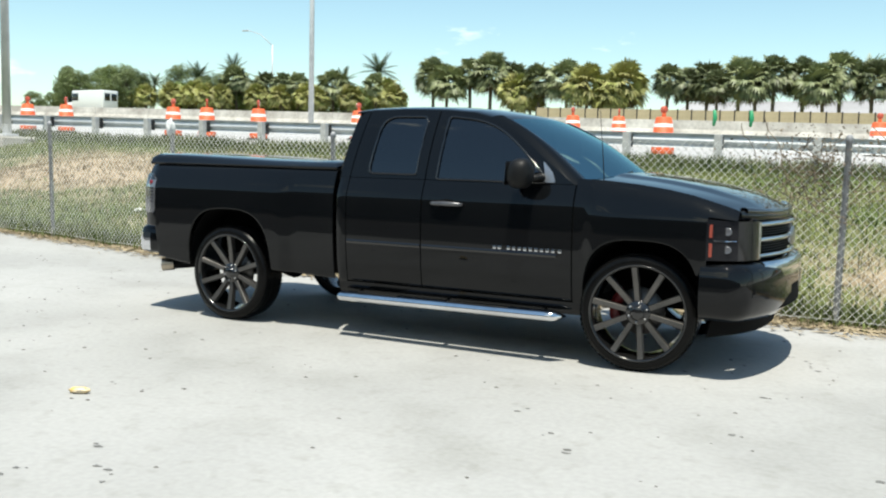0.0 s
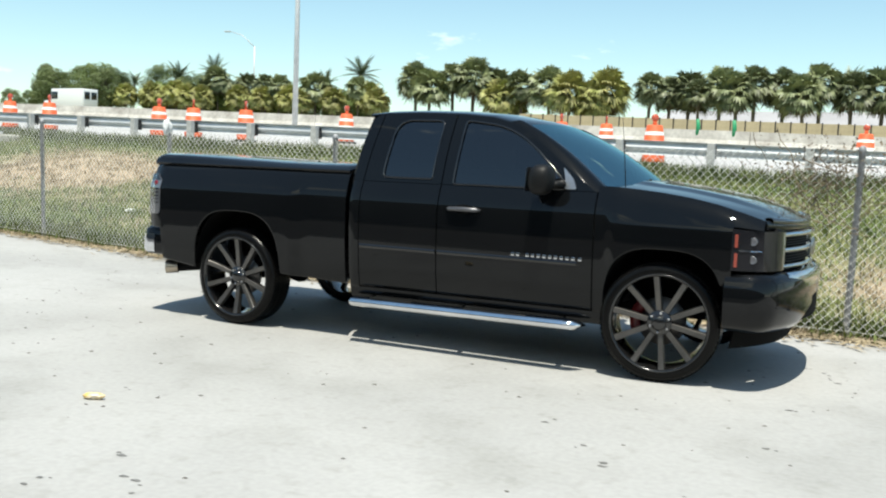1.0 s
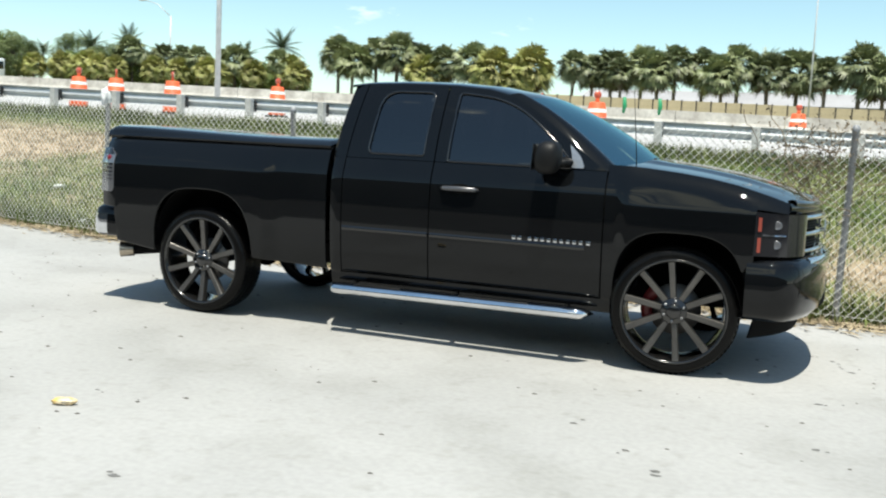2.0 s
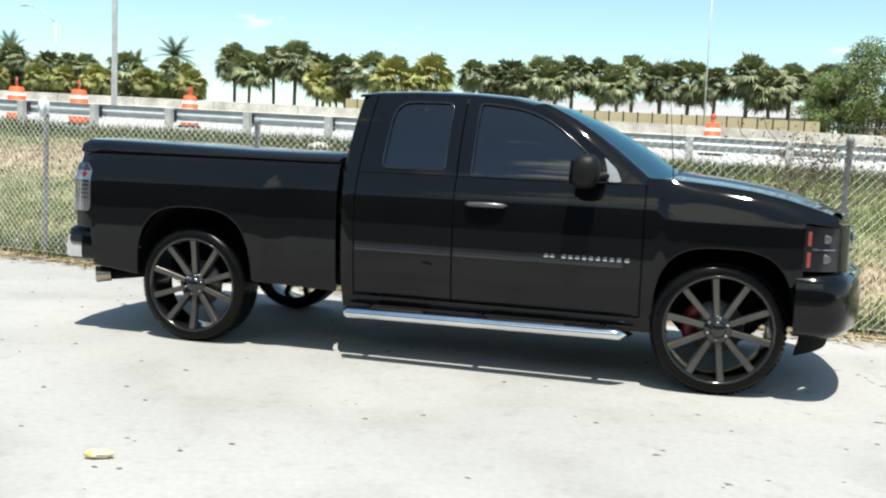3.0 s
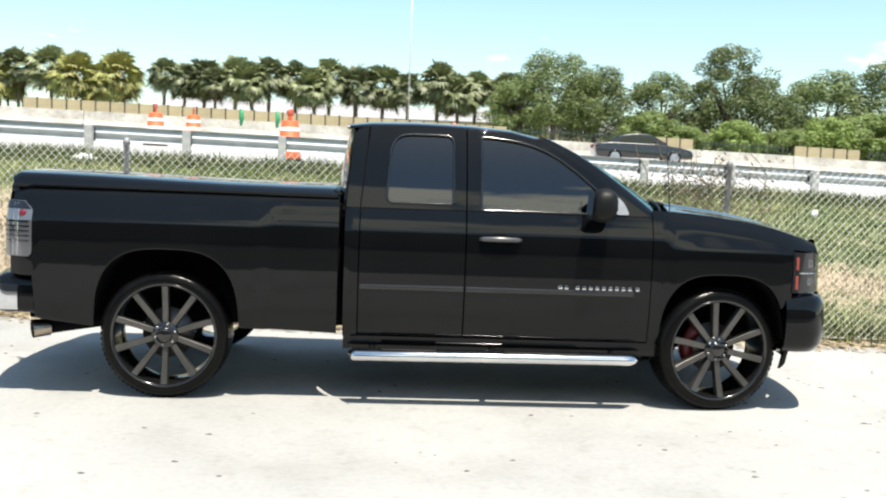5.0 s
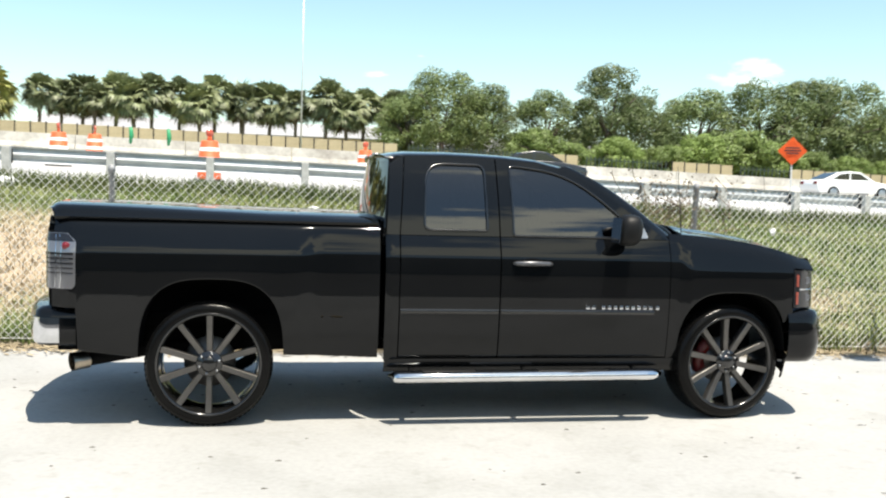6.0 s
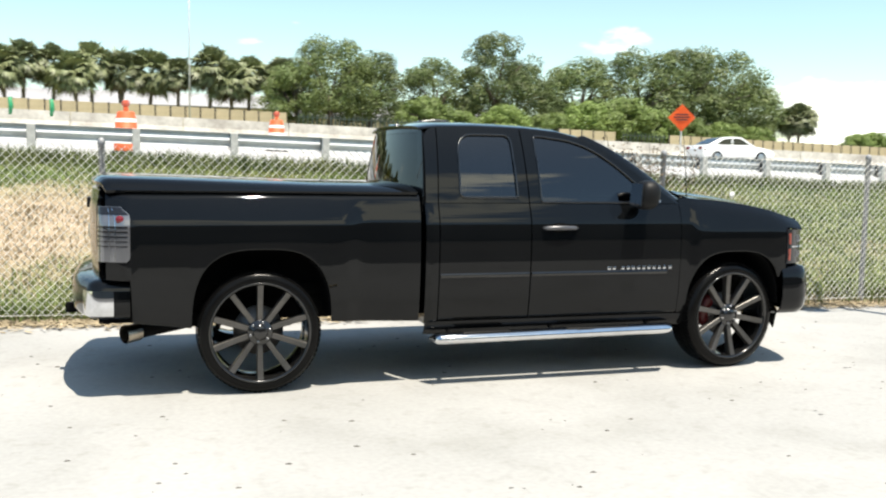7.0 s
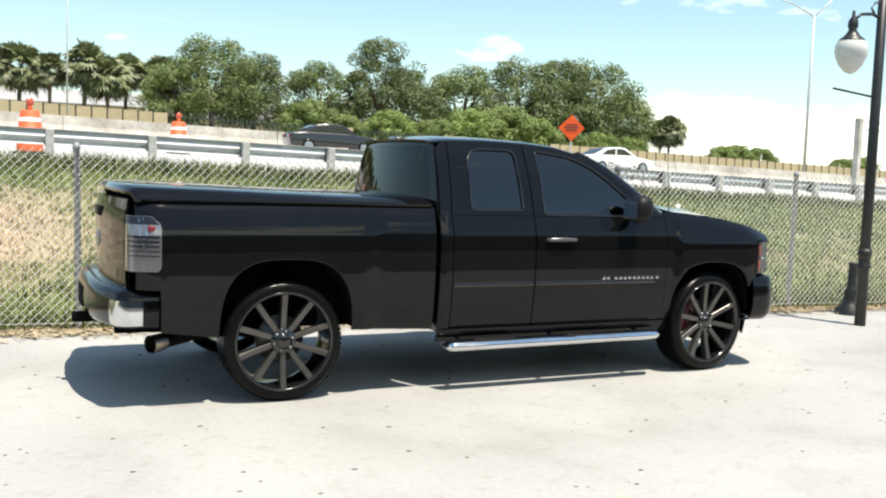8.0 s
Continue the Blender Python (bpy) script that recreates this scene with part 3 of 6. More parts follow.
WALL_Y = 75.0
for x0, x1 in ((-29.4, 12.4), (24.2, 28.4), (36.8, 43.4), (48.6, 110.0)):
    for k in range(int((x1 - x0) / 1.2)):
        bx = x0 + 1.2 * k
        z = road_z(bx, WALL_Y) - 0.05
        stand(pan0, "panel", panel_wall, bx, WALL_Y, z)
        stand(pst0, "post", panel_wall, bx, WALL_Y, z)
for x0, x1 in ((12.4, 24.0), (28.6, 36.8), (43.6, 48.6)):
    for k in range(int((x1 - x0) / 0.4)):
        bx = x0 + 0.4 * k
        stand(pick0, "picket", picket_fence, bx, WALL_Y, road_z(bx, WALL_Y) - 0.05)
    for k in range(int((x1 - x0) / 1.2)):
        bx = x0 + 0.6 + 1.2 * k
        stand(rail0, "rail", picket_fence, bx, WALL_Y, road_z(bx, WALL_Y) - 0.05)

for sx, sy, w, d, h in ((-36, 150, 56, 20, 4.4), (24, 150, 40, 20, 4.6)):
    shed = thing("warehouse", "long low warehouse with a grey metal roof", "warehouse", "sheds behind the palms")
    z = road_z(sx, 128) - 0.2
    bm = box(bmesh.new(), (sx, sy, z), (sx + w, sy + d, z + h - 1.6))
    part("wall", bm, M_TAN, shed, smooth=False)
    bm = bmesh.new()
    vs = [bm.verts.new(p) for p in ((sx - 0.6, sy - 0.6, z + h - 1.6), (sx + w + 0.6, sy - 0.6, z + h - 1.6), (sx + w + 0.6, sy + d / 2, z + h + 1.0), (sx - 0.6, sy + d / 2, z + h + 1.0), (sx - 0.6, sy + d + 0.6, z + h - 1.6), (sx + w + 0.6, sy + d + 0.6, z + h - 1.6))]
    bm.faces.new((vs[0], vs[1], vs[2], vs[3]))
    bm.faces.new((vs[3], vs[2], vs[5], vs[4]))
    part("roof", bm, M_ROOF, shed, smooth=False, thick=0.2)


# ---- poles and lamps ----
def pole(name, label, at, height, r0, r1, arms=(), base=False):
    p = thing(name, label, "street lamp" if arms else "pole")
    bm = bmesh.new()
    tube(bm, [(0, 0, -0.3), (0, 0, height * 0.5), (0, 0, height)], [r0, (r0 + r1) / 2, r1], 14)
    part("shaft", bm, M_GALV, p)
    for dx, dz, dy in arms:
        bm = bmesh.new()
        tube(bm, [(0, 0, height - 0.1), (dx * 0.5, dy * 0.5, height + dz * 0.72), (dx, dy, height + dz)], [r1 * 0.7, r1 * 0.6, r1 * 0.5], 8)
        arm = part("arm", bm, M_GALV, p)
        s = 1 if dx > 0 else -1
        bm = box(bmesh.new(), (min(dx, dx + s * 0.9), dy - 0.18, height + dz - 0.09), (max(dx, dx + s * 0.9), dy + 0.18, height + dz + 0.07), 0.05)
        part("lamp_head", bm, M_GALV, p)
    if base:
        bm = box(bmesh.new(), (-0.55, -0.55, -0.9), (0.55, 0.55, 0.22), 0.05)
        part("footing", bm, M_WALL, p, "pale concrete footing")
        bm = box(bmesh.new(), (-0.22, -0.22, 0.22), (0.22, 0.22, 0.30), 0.02)
        part("base_plate", bm, M_GALV, p)
    p.location = at
    return p


pole("steel_pole", "tall bare steel pole on a concrete footing", (-17.4, 10.0, 1.55), 12.0, 0.12, 0.09, base=True)
pole("steel_pole", "tall slender grey steel pole beyond the highway", (-29.3, 40.0, road_z(-29.3, 40)), 15.0, 0.17, 0.11)
pole("street_lamp", "far grey street lamp with one curved arm", (-73.5, 91.5, road_z(-73, 91)), 9.3, 0.13, 0.08, arms=((-4.0, 2.0, 0.0),))
pole("street_lamp", "tall grey street lamp with two raised arms", (67.6, 60.0, road_z(68, 60)), 15.4, 0.16, 0.10, arms=((-5.6, 1.2, 0.0), (4.6, 2.4, 0.0)))
pole("steel_pole", "thin leaning far steel mast", (2.6, 60.0, road_z(2.6, 60)), 12.0, 0.06, 0.04)

utility = thing("utility_pole", "square grey concrete utility pole carrying two wires", "utility pole")
part("shaft", box(bmesh.new(), (-0.22, -0.22, -0.4), (0.22, 0.22, 5.2), 0.03), M_WALL, utility, smooth=False)
for z in (4.35, 4.95):
    part("insulator", lathe(bmesh.new(), [(0.0, -0.10), (0.07, -0.10), (0.09, 0.0), (0.05, 0.10), (0.0, 0.12)], 12, center=(0.30, 0, z)), M_RUBBER, utility)
    part("wire", tube(bmesh.new(), [(0.30, 0, z + 0.1), (10, 0.6, z - 0.25), (20, 1.2, z - 0.35), (34, 2.0, z - 0.1)], 0.035, 6), M_RUBBER, utility)
utility.matrix_basis = pose(57.4, 45.0, road_z(57.4, 45.0), 0, 0, 10)

# the black lantern post
post = thing("lantern_post", "black cast-iron lantern post with a frosted acorn globe", "street lamp")
bm = bmesh.new()
tube(bm, [(0, 0, -0.2), (0, 0, 2.0), (0, 0, 4.3)], [0.062, 0.056, 0.048], 16)
part("shaft", bm, M_POST, post)
bm = lathe(bmesh.new(), [(0.075, 0.80), (0.08, 0.84), (0.068, 0.88), (0.066, 0.70), (0.08, 0.68), (0.075, 0.66)], 16)
part("collar", bm, M_POST, post)
bm = lathe(bmesh.new(), [(0.064, 0.74), (0.066, 0.735), (0.066, 0.66), (0.064, 0.655)], 16, center=(0, 0, 0.02))
part("tape_band", bm, M_YELLOW, post, "yellow tape wrapped round the shaft")
bm = bmesh.new()
tube(bm, [(0, 0, 3.42), (-0.15, 0, 3.46), (-0.32, 0, 3.44), (-0.43, 0, 3.36)], 0.018, 8)
tube(bm, [(0, 0, 3.62), (-0.12, 0, 3.58), (-0.17, 0, 3.52), (-0.12, 0, 3.47)], 0.012, 8)
part("bracket", bm, M_POST, post)
bm = lathe(bmesh.new(), [(0.0, 3.48), (0.015, 3.46), (0.02, 3.40), (0.05, 3.36), (0.055, 3.30), (0.04, 3.26), (0.08, 3.20), (0.13, 3.16), (0.15, 3.13), (0.14, 3.12)], 20, center=(-0.43, 0, 0))
part("cap", bm, M_POST, post)
bm = lathe(bmesh.new(), [(0.145, 3.14), (0.168, 3.09), (0.172, 3.04), (0.16, 2.97), (0.12, 2.88), (0.06, 2.81), (0.0, 2.785)], 24, center=(-0.43, 0, 0))
part("globe", bm, M_GLOBE, post, "frosted acorn glass globe")
bm = bmesh.new()
tube(bm, [(0, 0, 2.56), (-0.66, 0, 2.62)], 0.012, 8)
tube(bm, [(-0.06, -0.02, 2.80), (0, 0, 2.74), (0.06, 0, 2.80)], 0.012, 8)
part("banner_arm", bm, M_POST, post)
post.matrix_basis = pose(7.14, 0.50, 0.0, 0, 0, 0)

stub = thing("iron_bollard", "black cast-iron post stub with a flared base", "bollard")
bm = lathe(bmesh.new(), [(0.0, 0.64), (0.05, 0.64), (0.055, 0.62), (0.052, 0.40), (0.06, 0.32), (0.09, 0.26), (0.075, 0.22), (0.10, 0.12), (0.17, 0.06), (0.18, -0.05)], 20)
part("body", bm, M_POST, stub)
stub.matrix_basis = pose(7.77, 1.21, 0.0, 0, 2, 0)

# the diamond sign
sign = thing("road_work_sign", "orange diamond road-work sign on a slim post", "road sign")
bm = bmesh.new()
vs = [bm.verts.new(p) for p in ((0, 0, -0.64), (0.64, 0, 0), (0, 0, 0.64), (-0.64, 0, 0))]
bm.faces.new(vs)
bmesh.ops.solidify(bm, geom=bm.faces[:], thickness=0.02)
part("plate", bm, M_SIGN, sign, smooth=False)
for dz, w in ((0.14, 0.30), (0.02, 0.36), (-0.10, 0.26)):
    bm = box(bmesh.new(), (-w, -0.034, dz - 0.03), (w, -0.024, dz + 0.03))
    part("lettering_bar", bm, M_RUBBER, sign, "dark bar of lettering", smooth=False)
bm = box(bmesh.new(), (-0.03, 0.03, -2.2), (0.03, 0.07, 0.5), 0.005)
part("post", bm, M_GALV, sign, smooth=False)
sign.matrix_basis = pose(23.64, 32.3, 3.80, 0, 0, -20)

for gx in (-7.4, -5.3):
    g = tagged(part("marker_post", tube(bmesh.new(), [(0, 0, 0), (0.03, 0, 0.5), (-0.02, 0, 0.95)], [0.16, 0.13, 0.10], 8), M_GREEN), "short green plastic marker on the concrete barrier", "marker", "green markers")
    g.location = (gx, 50.0, road_z(gx, 50.0) + 0.55)


# ---- the pickup truck ----
# x forward from the rear axle, y to its left, z up from the ground
truck = thing("pickup_truck", "glossy black extended-cab pickup truck on large dark alloy wheels", "pickup truck")
WHEEL_R, BASE = 0.410, 3.645


def half_width(z):
    """The doors' section below the belt: almost upright, then a crease and a leaning shoulder."""
    return lerp([(0.36, 0.925), (0.45, 0.950), (0.60, 0.973), (0.75, 0.985), (0.90, 0.991), (1.05, 0.991), (1.12, 0.986), (1.155, 0.979), (1.20, 0.963), (1.276, 0.932), (1.30, 0.921), (1.40, 0.88)], z)


def soft_width(z):
    return sum(half_width(z + d) * w for d, w in ((-0.03, 1), (-0.015, 2), (0, 3), (0.015, 2), (0.03, 1))) / 9


def cab_width(z):
    """The leaning, barrelled side of the greenhouse."""
    t = max(0.0, z - 1.27)
    return soft_width(1.27) - 0.27 * t - 0.33 * t * t


def ramp(t, soft=0.025):
    """Zero below, t above, with a rounded start."""
    return 0.0 if t < -soft else (t + soft) ** 2 / (4 * soft) if t < soft else t


def flare(x, z, edge, soft, low, top, depth):
    """The bulge round a wheel opening: it ends in a step at edge and thins out towards the top."""
    a = 1 - smooth01(0, soft, x - edge) if soft > 0 else 1 - smooth01(0, -soft, edge - x)
    return depth * a * (1 - min(1.0, max(0.0, (z - low) / (top - low))))


def arch(x, xc, a, b, n=3.0, z0=0.40):
    """The wheel opening's edge above z0."""
    t = abs((x - xc) / a)
    return z0 + b * (1 - t ** n) ** (1 / n) if t < 1 else 0.0


def arch_columns(x0, x1, xc, a, step=0.05):
    xs = {round(x0, 4), round(x1, 4)}
    x = x0
    while x < x1:
        if abs(x - xc) > a + 0.01:
            xs.add(round(x, 4))
        x += step
    for k in range(0, 41):
        v = xc - a * math.cos(math.pi * k / 40)
        if x0 < v < x1:
            xs.add(round(v, 5))
    return sorted(xs)


VS = [0, 0.008] + [0.03 + 0.97 * i / 44 for i in range(45)]


def side_panel(s, xs, zb, zt, width):
    """A body side between two heights; its lower lip turns in."""
    def at(x, v):
        lo, hi = zb(x), zt(x)
        z = lo + (hi - lo) * v
        y = width(x, z) - (0.02 * (1 - v / 0.008) if v < 0.008 else 0)
        return (x, s * y, z)
    return grid(xs, VS, at, toward=(0, s, 0))


R_ARCH = (0.045, 0.458, 0.565)
F_ARCH = (3.665, 0.415, 0.510)


def bed_bottom(x):
    base = lerp([(-1.0, 0.78), (-0.785, 0.775), (-0.775, 0.50), (-0.42, 0.455), (0.5, 0.47), (1.13, 0.445)], x)
    return max(base, arch(x, *R_ARCH))


def bed_width(x, z):
    tail = 0.045 * smooth01(-0.78, -0.94, x) ** 2
    top = 0.035 * smooth01(1.30, 1.345, z) ** 2
    lean = 0.22 * ramp(z - 1.13, 0.035) + 0.55 * max(0.0, z - 1.13) ** 2
    return soft_width(min(z, 1.08)) - lean + flare(x, z, 0.60, 0.10, 1.13, 1.34, 0.032) - tail - top - 0.010


def fender_bottom(x):
    return max(lerp([(3.17, 0.43), (3.3, 0.43), (4.0, 0.62), (4.12, 0.78)], x), arch(x, *F_ARCH))


HOOD_EDGE = [(3.17, 1.318), (3.31, 1.316), (3.45, 1.306), (3.62, 1.290), (3.82, 1.264), (4.0, 1.228), (4.19, 1.173), (4.30, 1.136), (4.36, 1.112)]


def fender_width(x, z):
    top = lerp(HOOD_EDGE, x)
    t = max(0.0, (z - (top - 0.13)) / 0.13)
    over = 0.085 * t ** 2.6
    nose = 0.065 * smooth01(3.98, 4.42, x) ** 1.6
    lean = 0.26 * ramp(z - 1.07, 0.02)
    wing = soft_width(min(z, 1.04)) - lean - 0.50 * over
    k = smooth01(3.17, 3.55, x)
    return soft_width(z) * (1 - k) + wing * k + flare(x, z, 3.33, -0.09, 1.06, top, 0.022) - nose - 0.006


for s, side in ((-1, "right"), (1, "left")):
    bm = side_panel(s, sorted(arch_columns(-0.932, 1.125, R_ARCH[0], R_ARCH[1]) + [-0.787, -0.774]), bed_bottom, lambda x: 1.345, bed_width)
    part("bed_side", bm, M_PAINT, truck, thick=0.012)
    # front fender, up over the shoulder to the bonnet's edge
    bm = side_panel(s, [x for x in arch_columns(3.178, 4.1149, F_ARCH[0], F_ARCH[1])], fender_bottom, lambda x: lerp(HOOD_EDGE, x), fender_width)
    part("front_fender", bm, M_PAINT, truck, thick=0.012)
    bm = side_panel(s, span(4.115, 4.295, 7), lambda x: 1.092 - 0.02 * smooth01(4.1, 4.36, x), lambda x: lerp(HOOD_EDGE, x), fender_width)
    part("fender_nose", bm, M_PAINT, truck, thick=0.012)
    # rocker and cab corner
    bm = side_panel(s, span(1.165, 1.256, 4), lambda x: 0.43, lambda x: 1.275, lambda x, z: soft_width(z) - 0.012 * smooth01(1.2, 1.165, x))
    part("cab_corner", bm, M_PAINT, truck, thick=0.012)
    # doors below the belt
    for nm, x0, x1 in (("rear_door", 1.264, 1.944), ("front_door", 1.953, 3.170)):
        bm = side_panel(s, span(x0, x1, 12), lambda x: 0.445, lambda x: 1.272, lambda x, z: soft_width(z))
        part(nm, bm, M_PAINT, truck, thick=0.012)
    bm = side_panel(s, span(1.17, 3.25, 10), lambda x: 0.345, lambda x: 0.438, lambda x, z: 0.935 - 0.5 * ramp(0.40 - z))
    part("rocker_panel", bm, M_PAINT, truck, thick=0.01)
    # jambs behind the door seams
    for xj in (1.26, 1.948, 3.174):
        bm = grid([xj - 0.035, xj + 0.035], span(0.45, 1.25 if xj > 3 else 1.76, 26), lambda x, z: (x, s * ((soft_width(z) if z < 1.27 else cab_width(z)) - 0.036), z), toward=(0, s, 0))
        part("door_jamb", bm, M_DARK, truck, thick=0.01)
    # side moulding
    for x0, x1 in ((1.27, 1.94), (1.958, 3.06)):
        bm = grid(span(x0, x1, 6), range(5), lambda x, k: (x, s * (soft_width(0.765) + (0, 0.006, 0.009, 0.006, 0)[k]), 0.752 + 0.008 * k), toward=(0, s, 0))
        part("side_moulding", bm, M_GLOSS, truck, thick=0.004)

    # greenhouse: door frames with window openings
    top = [(1.17, 1.790), (1.30, 1.804), (1.60, 1.812), (1.95, 1.808), (2.25, 1.784), (2.45, 1.736), (2.60, 1.665), (2.75, 1.565), (2.95, 1.42), (3.10, 1.315), (3.165, 1.272)]

    def roof_line(x):
        return lerp(top, x)

    def on_side(x, z):
        return (x, s * cab_width(z), z)

    corner = [(1.17, 1.276), (1.256, 1.276), (1.30, roof_line(1.30)), (1.24, roof_line(1.22)), (1.200, 1.745)]
    part("rear_pillar", loop_fill(rounded(corner, [0.0, 0.0, 0.0, 0.03, 0.05], 3), [], on_side, (0, s, 0)), M_PAINT, truck, thick=0.02)
    w_rear = rounded([(1.425, 1.312), (1.862, 1.312), (1.862, 1.762), (1.452, 1.762)], [0.05, 0.02, 0.06, 0.13], 6)
    rear = [(1.264, 1.276), (1.944, 1.276)] + [(x, roof_line(x)) for x in span(1.944, 1.308, 9)]
    part("rear_door_frame", loop_fill(rear, [w_rear], on_side, (0, s, 0)), M_PAINT, truck, thick=0.03)
    w_front = rounded([(2.045, 1.282), (2.965, 1.282), (2.835, 1.415), (2.675, 1.556), (2.515, 1.666), (2.34, 1.732), (2.10, 1.760), (2.045, 1.760)], [0.02, 0.06, 0.1, 0.1, 0.1, 0.1, 0.08, 0.05], 5)
    front = [(1.953, 1.276), (3.158, 1.276)] + [(x, roof_line(x)) for x in (3.10, 2.95, 2.85, 2.75, 2.68, 2.60, 2.52, 2.45, 2.35, 2.25, 2.1, 1.953)]
    part("front_door_frame", loop_fill(front, [w_front], on_side, (0, s, 0)), M_PAINT, truck, thick=0.03)
    for nm, w in (("rear_side_window", w_rear), ("front_side_window", w_front)):
        part(nm, pane(w, lambda x, z: (x, s * (cab_width(z) - 0.008), z), (0, s, 0)), M_GLASS, truck, "dark tinted side window")
        # rubber seal round the pane
        bm = bmesh.new()
        ring = [Vector((x, s * (cab_width(z) + 0.001), z)) for x, z in dense(w)]
        loop = [p for k, p in enumerate(ring) if (p - ring[k - 1]).length > 1e-4]
        tube(bm, loop + loop[:2], 0.0085, 8, caps=False)
        part("window_seal", bm, M_GLOSS, truck)
    # A-pillar between the door frame and the windscreen
    low, high = Vector((3.235, s * 0.80, 1.276)), Vector((2.50, s * 0.665, 1.765))

    def pillar(u, v, s=s, low=low, high=high):
        x = lerp([(0, 3.165), (0.2, 3.02), (0.5, 2.78), (0.75, 2.58), (1, 2.38)], u)
        a = Vector((x, s * cab_width(roof_line(x)), roof_line(x)))
        b = low.lerp(high, u) + Vector((0.0, 0, 0.045 * math.sin(math.pi * u)))
        c = a.lerp(b, v)
        return c + Vector((0.02, s * 0.012, 0.016)) * math.sin(math.pi * v)
    part("windscreen_pillar", grid(span(0, 1, 12), span(0, 1, 5), pillar, toward=(0.3, s, 0.3)), M_PAINT, truck, thick=0.012)
    # mirror
    bm = bmesh.new()
    bmesh.ops.create_uvsphere(bm, u_segments=24, v_segments=14, radius=1.0)
    for v in bm.verts:
        c = v.co
        p = 0.78
        q = Vector([math.copysign(abs(t) ** p, t) for t in c])
        v.co = Vector((2.810 + 0.088 * q.x + 0.008 * q.z, s * (1.085 + 0.105 * q.y), 1.345 + 0.108 * q.z))
    mirror = part("side_mirror", bm, M_TRIM, truck, "smooth black plastic door mirror")
    bm = grid(span(-1, 1, 6), span(-1, 1, 6), lambda u, v: (2.722 + 0.006 * v, s * (1.085 + 0.082 * u), 1.345 + 0.084 * v), toward=(-1, 0, 0))
    part("mirror_glass", bm, M_MIRROR, mirror, smooth=False, thick=0.004)
    bm = bmesh.new()
    tube(bm, [(2.90, s * 0.92, 1.32), (2.84, s * 1.02, 1.31)], [0.05, 0.04], 12, squash=0.6)
    part("mirror_arm", bm, M_TRIM, mirror)
    bm = loop_fill(rounded([(2.93, 1.284), (3.02, 1.284), (2.985, 1.36), (2.90, 1.44), (2.925, 1.36)], 0.02, 3), [], lambda x, z: (x, s * (cab_width(z) + 0.012), z), (0, s, 0))
    part("mirror_sail", bm, M_STEEL, truck, "pale grey mirror mounting trim", smooth=False, thick=0.012)
    # handle
    bm = bmesh.new()
    yh = soft_width(1.10) + 0.022
    tube(bm, [(2.035, s * (yh - 0.02), 1.098), (2.06, s * yh, 1.10), (2.17, s * (yh + 0.006), 1.102), (2.28, s * yh, 1.10), (2.305, s * (yh - 0.02), 1.098)], [0.010, 0.016, 0.017, 0.016, 0.010], 10)
    part("door_handle", bm, M_HANDLE, truck, "satin dark grey door handle")
    bm = grid(span(0, math.tau, 16), span(0, 1, 4), lambda a, r: (2.17 + 0.085 * r * math.cos(a), s * (soft_width(1.10 + 0.035 * r * math.sin(a)) + 0.002), 1.10 + 0.035 * r * math.sin(a)), toward=(0, s, 0))
    part("handle_cup", bm, M_DARK, truck)

    # running board
    bm = bmesh.new()
    prof = [(0.062 * math.cos(k * math.tau / 20), 0.042 * math.sin(k * math.tau / 20)) for k in range(21)]

    def bar(x, k, s=s, prof=prof):
        o, u = prof[int(k)]
        end = min(1.0, (x - 1.195) / 0.06, (3.145 - x) / 0.10) if 1.195 < x < 3.145 else 0.0
        r = 0.12 + 0.88 * math.sin(max(0.0, end) * math.pi / 2)
        inward = 0.05 * (1 - r)
        return (x, s * (1.015 + o * r - inward), 0.328 + 0.012 * (x - 1.2) / 1.9 + u * r)
    grid([1.195, 1.205, 1.22, 1.24, 1.26, 1.6, 1.9, 2.2, 2.5, 2.8, 2.99, 3.04, 3.07, 3.10, 3.125, 3.14, 3.145], range(len(prof)), bar, bm, toward=None)
    bmesh.ops.remove_doubles(bm, verts=bm.verts[:], dist=1e-5)
    bmesh.ops.recalc_face_normals(bm, faces=bm.faces[:])
    board = part("running_board", bm, M_CHROME, truck, "polished chrome tubular running board")
    for x0, x1 in ((1.42, 1.78), (2.22, 2.72)):
        bm = box(bmesh.new(), (x0, s * 1.015 - 0.042, 0.361), (x1, s * 1.015 + 0.042, 0.376), 0.006)
        part("step_pad", bm, M_TRIM, board)
    for xb in (1.36, 2.15, 2.95):
        bm = bmesh.new()
        tube(bm, [(xb, s * 0.72, 0.42), (xb, s * 0.92, 0.36), (xb, s * 1.0, 0.325)], 0.02, 8)
        part("bracket", bm, M_DARK, board)

    # wheel housings: dark liners
    for xc, a, b in (R_ARCH, F_ARCH):
        def liner(k, v, s=s, xc=xc, a=a, b=b):
            t = math.pi * k / 20
            c, sn = math.cos(t), math.sin(t)
            x = xc + (a + 0.02) * math.copysign(abs(c) ** (2 / 2.7), c)
            z = max(0.49, 0.40 + (b + 0.02) * abs(sn) ** (2 / 2.7))
            return (x, s * (0.60 + 0.34 * v), z)
        lb = grid(range(21), span(0, 1, 3), liner, toward=None)
        grid(range(21), span(0, 1, 2), lambda k, v, xc=xc: Vector(liner(k, 0.0)).lerp(Vector((xc, s * 0.60, 0.42)), v), lb)
        part("wheel_liner", lb, M_DARK, truck, thick=0.01)

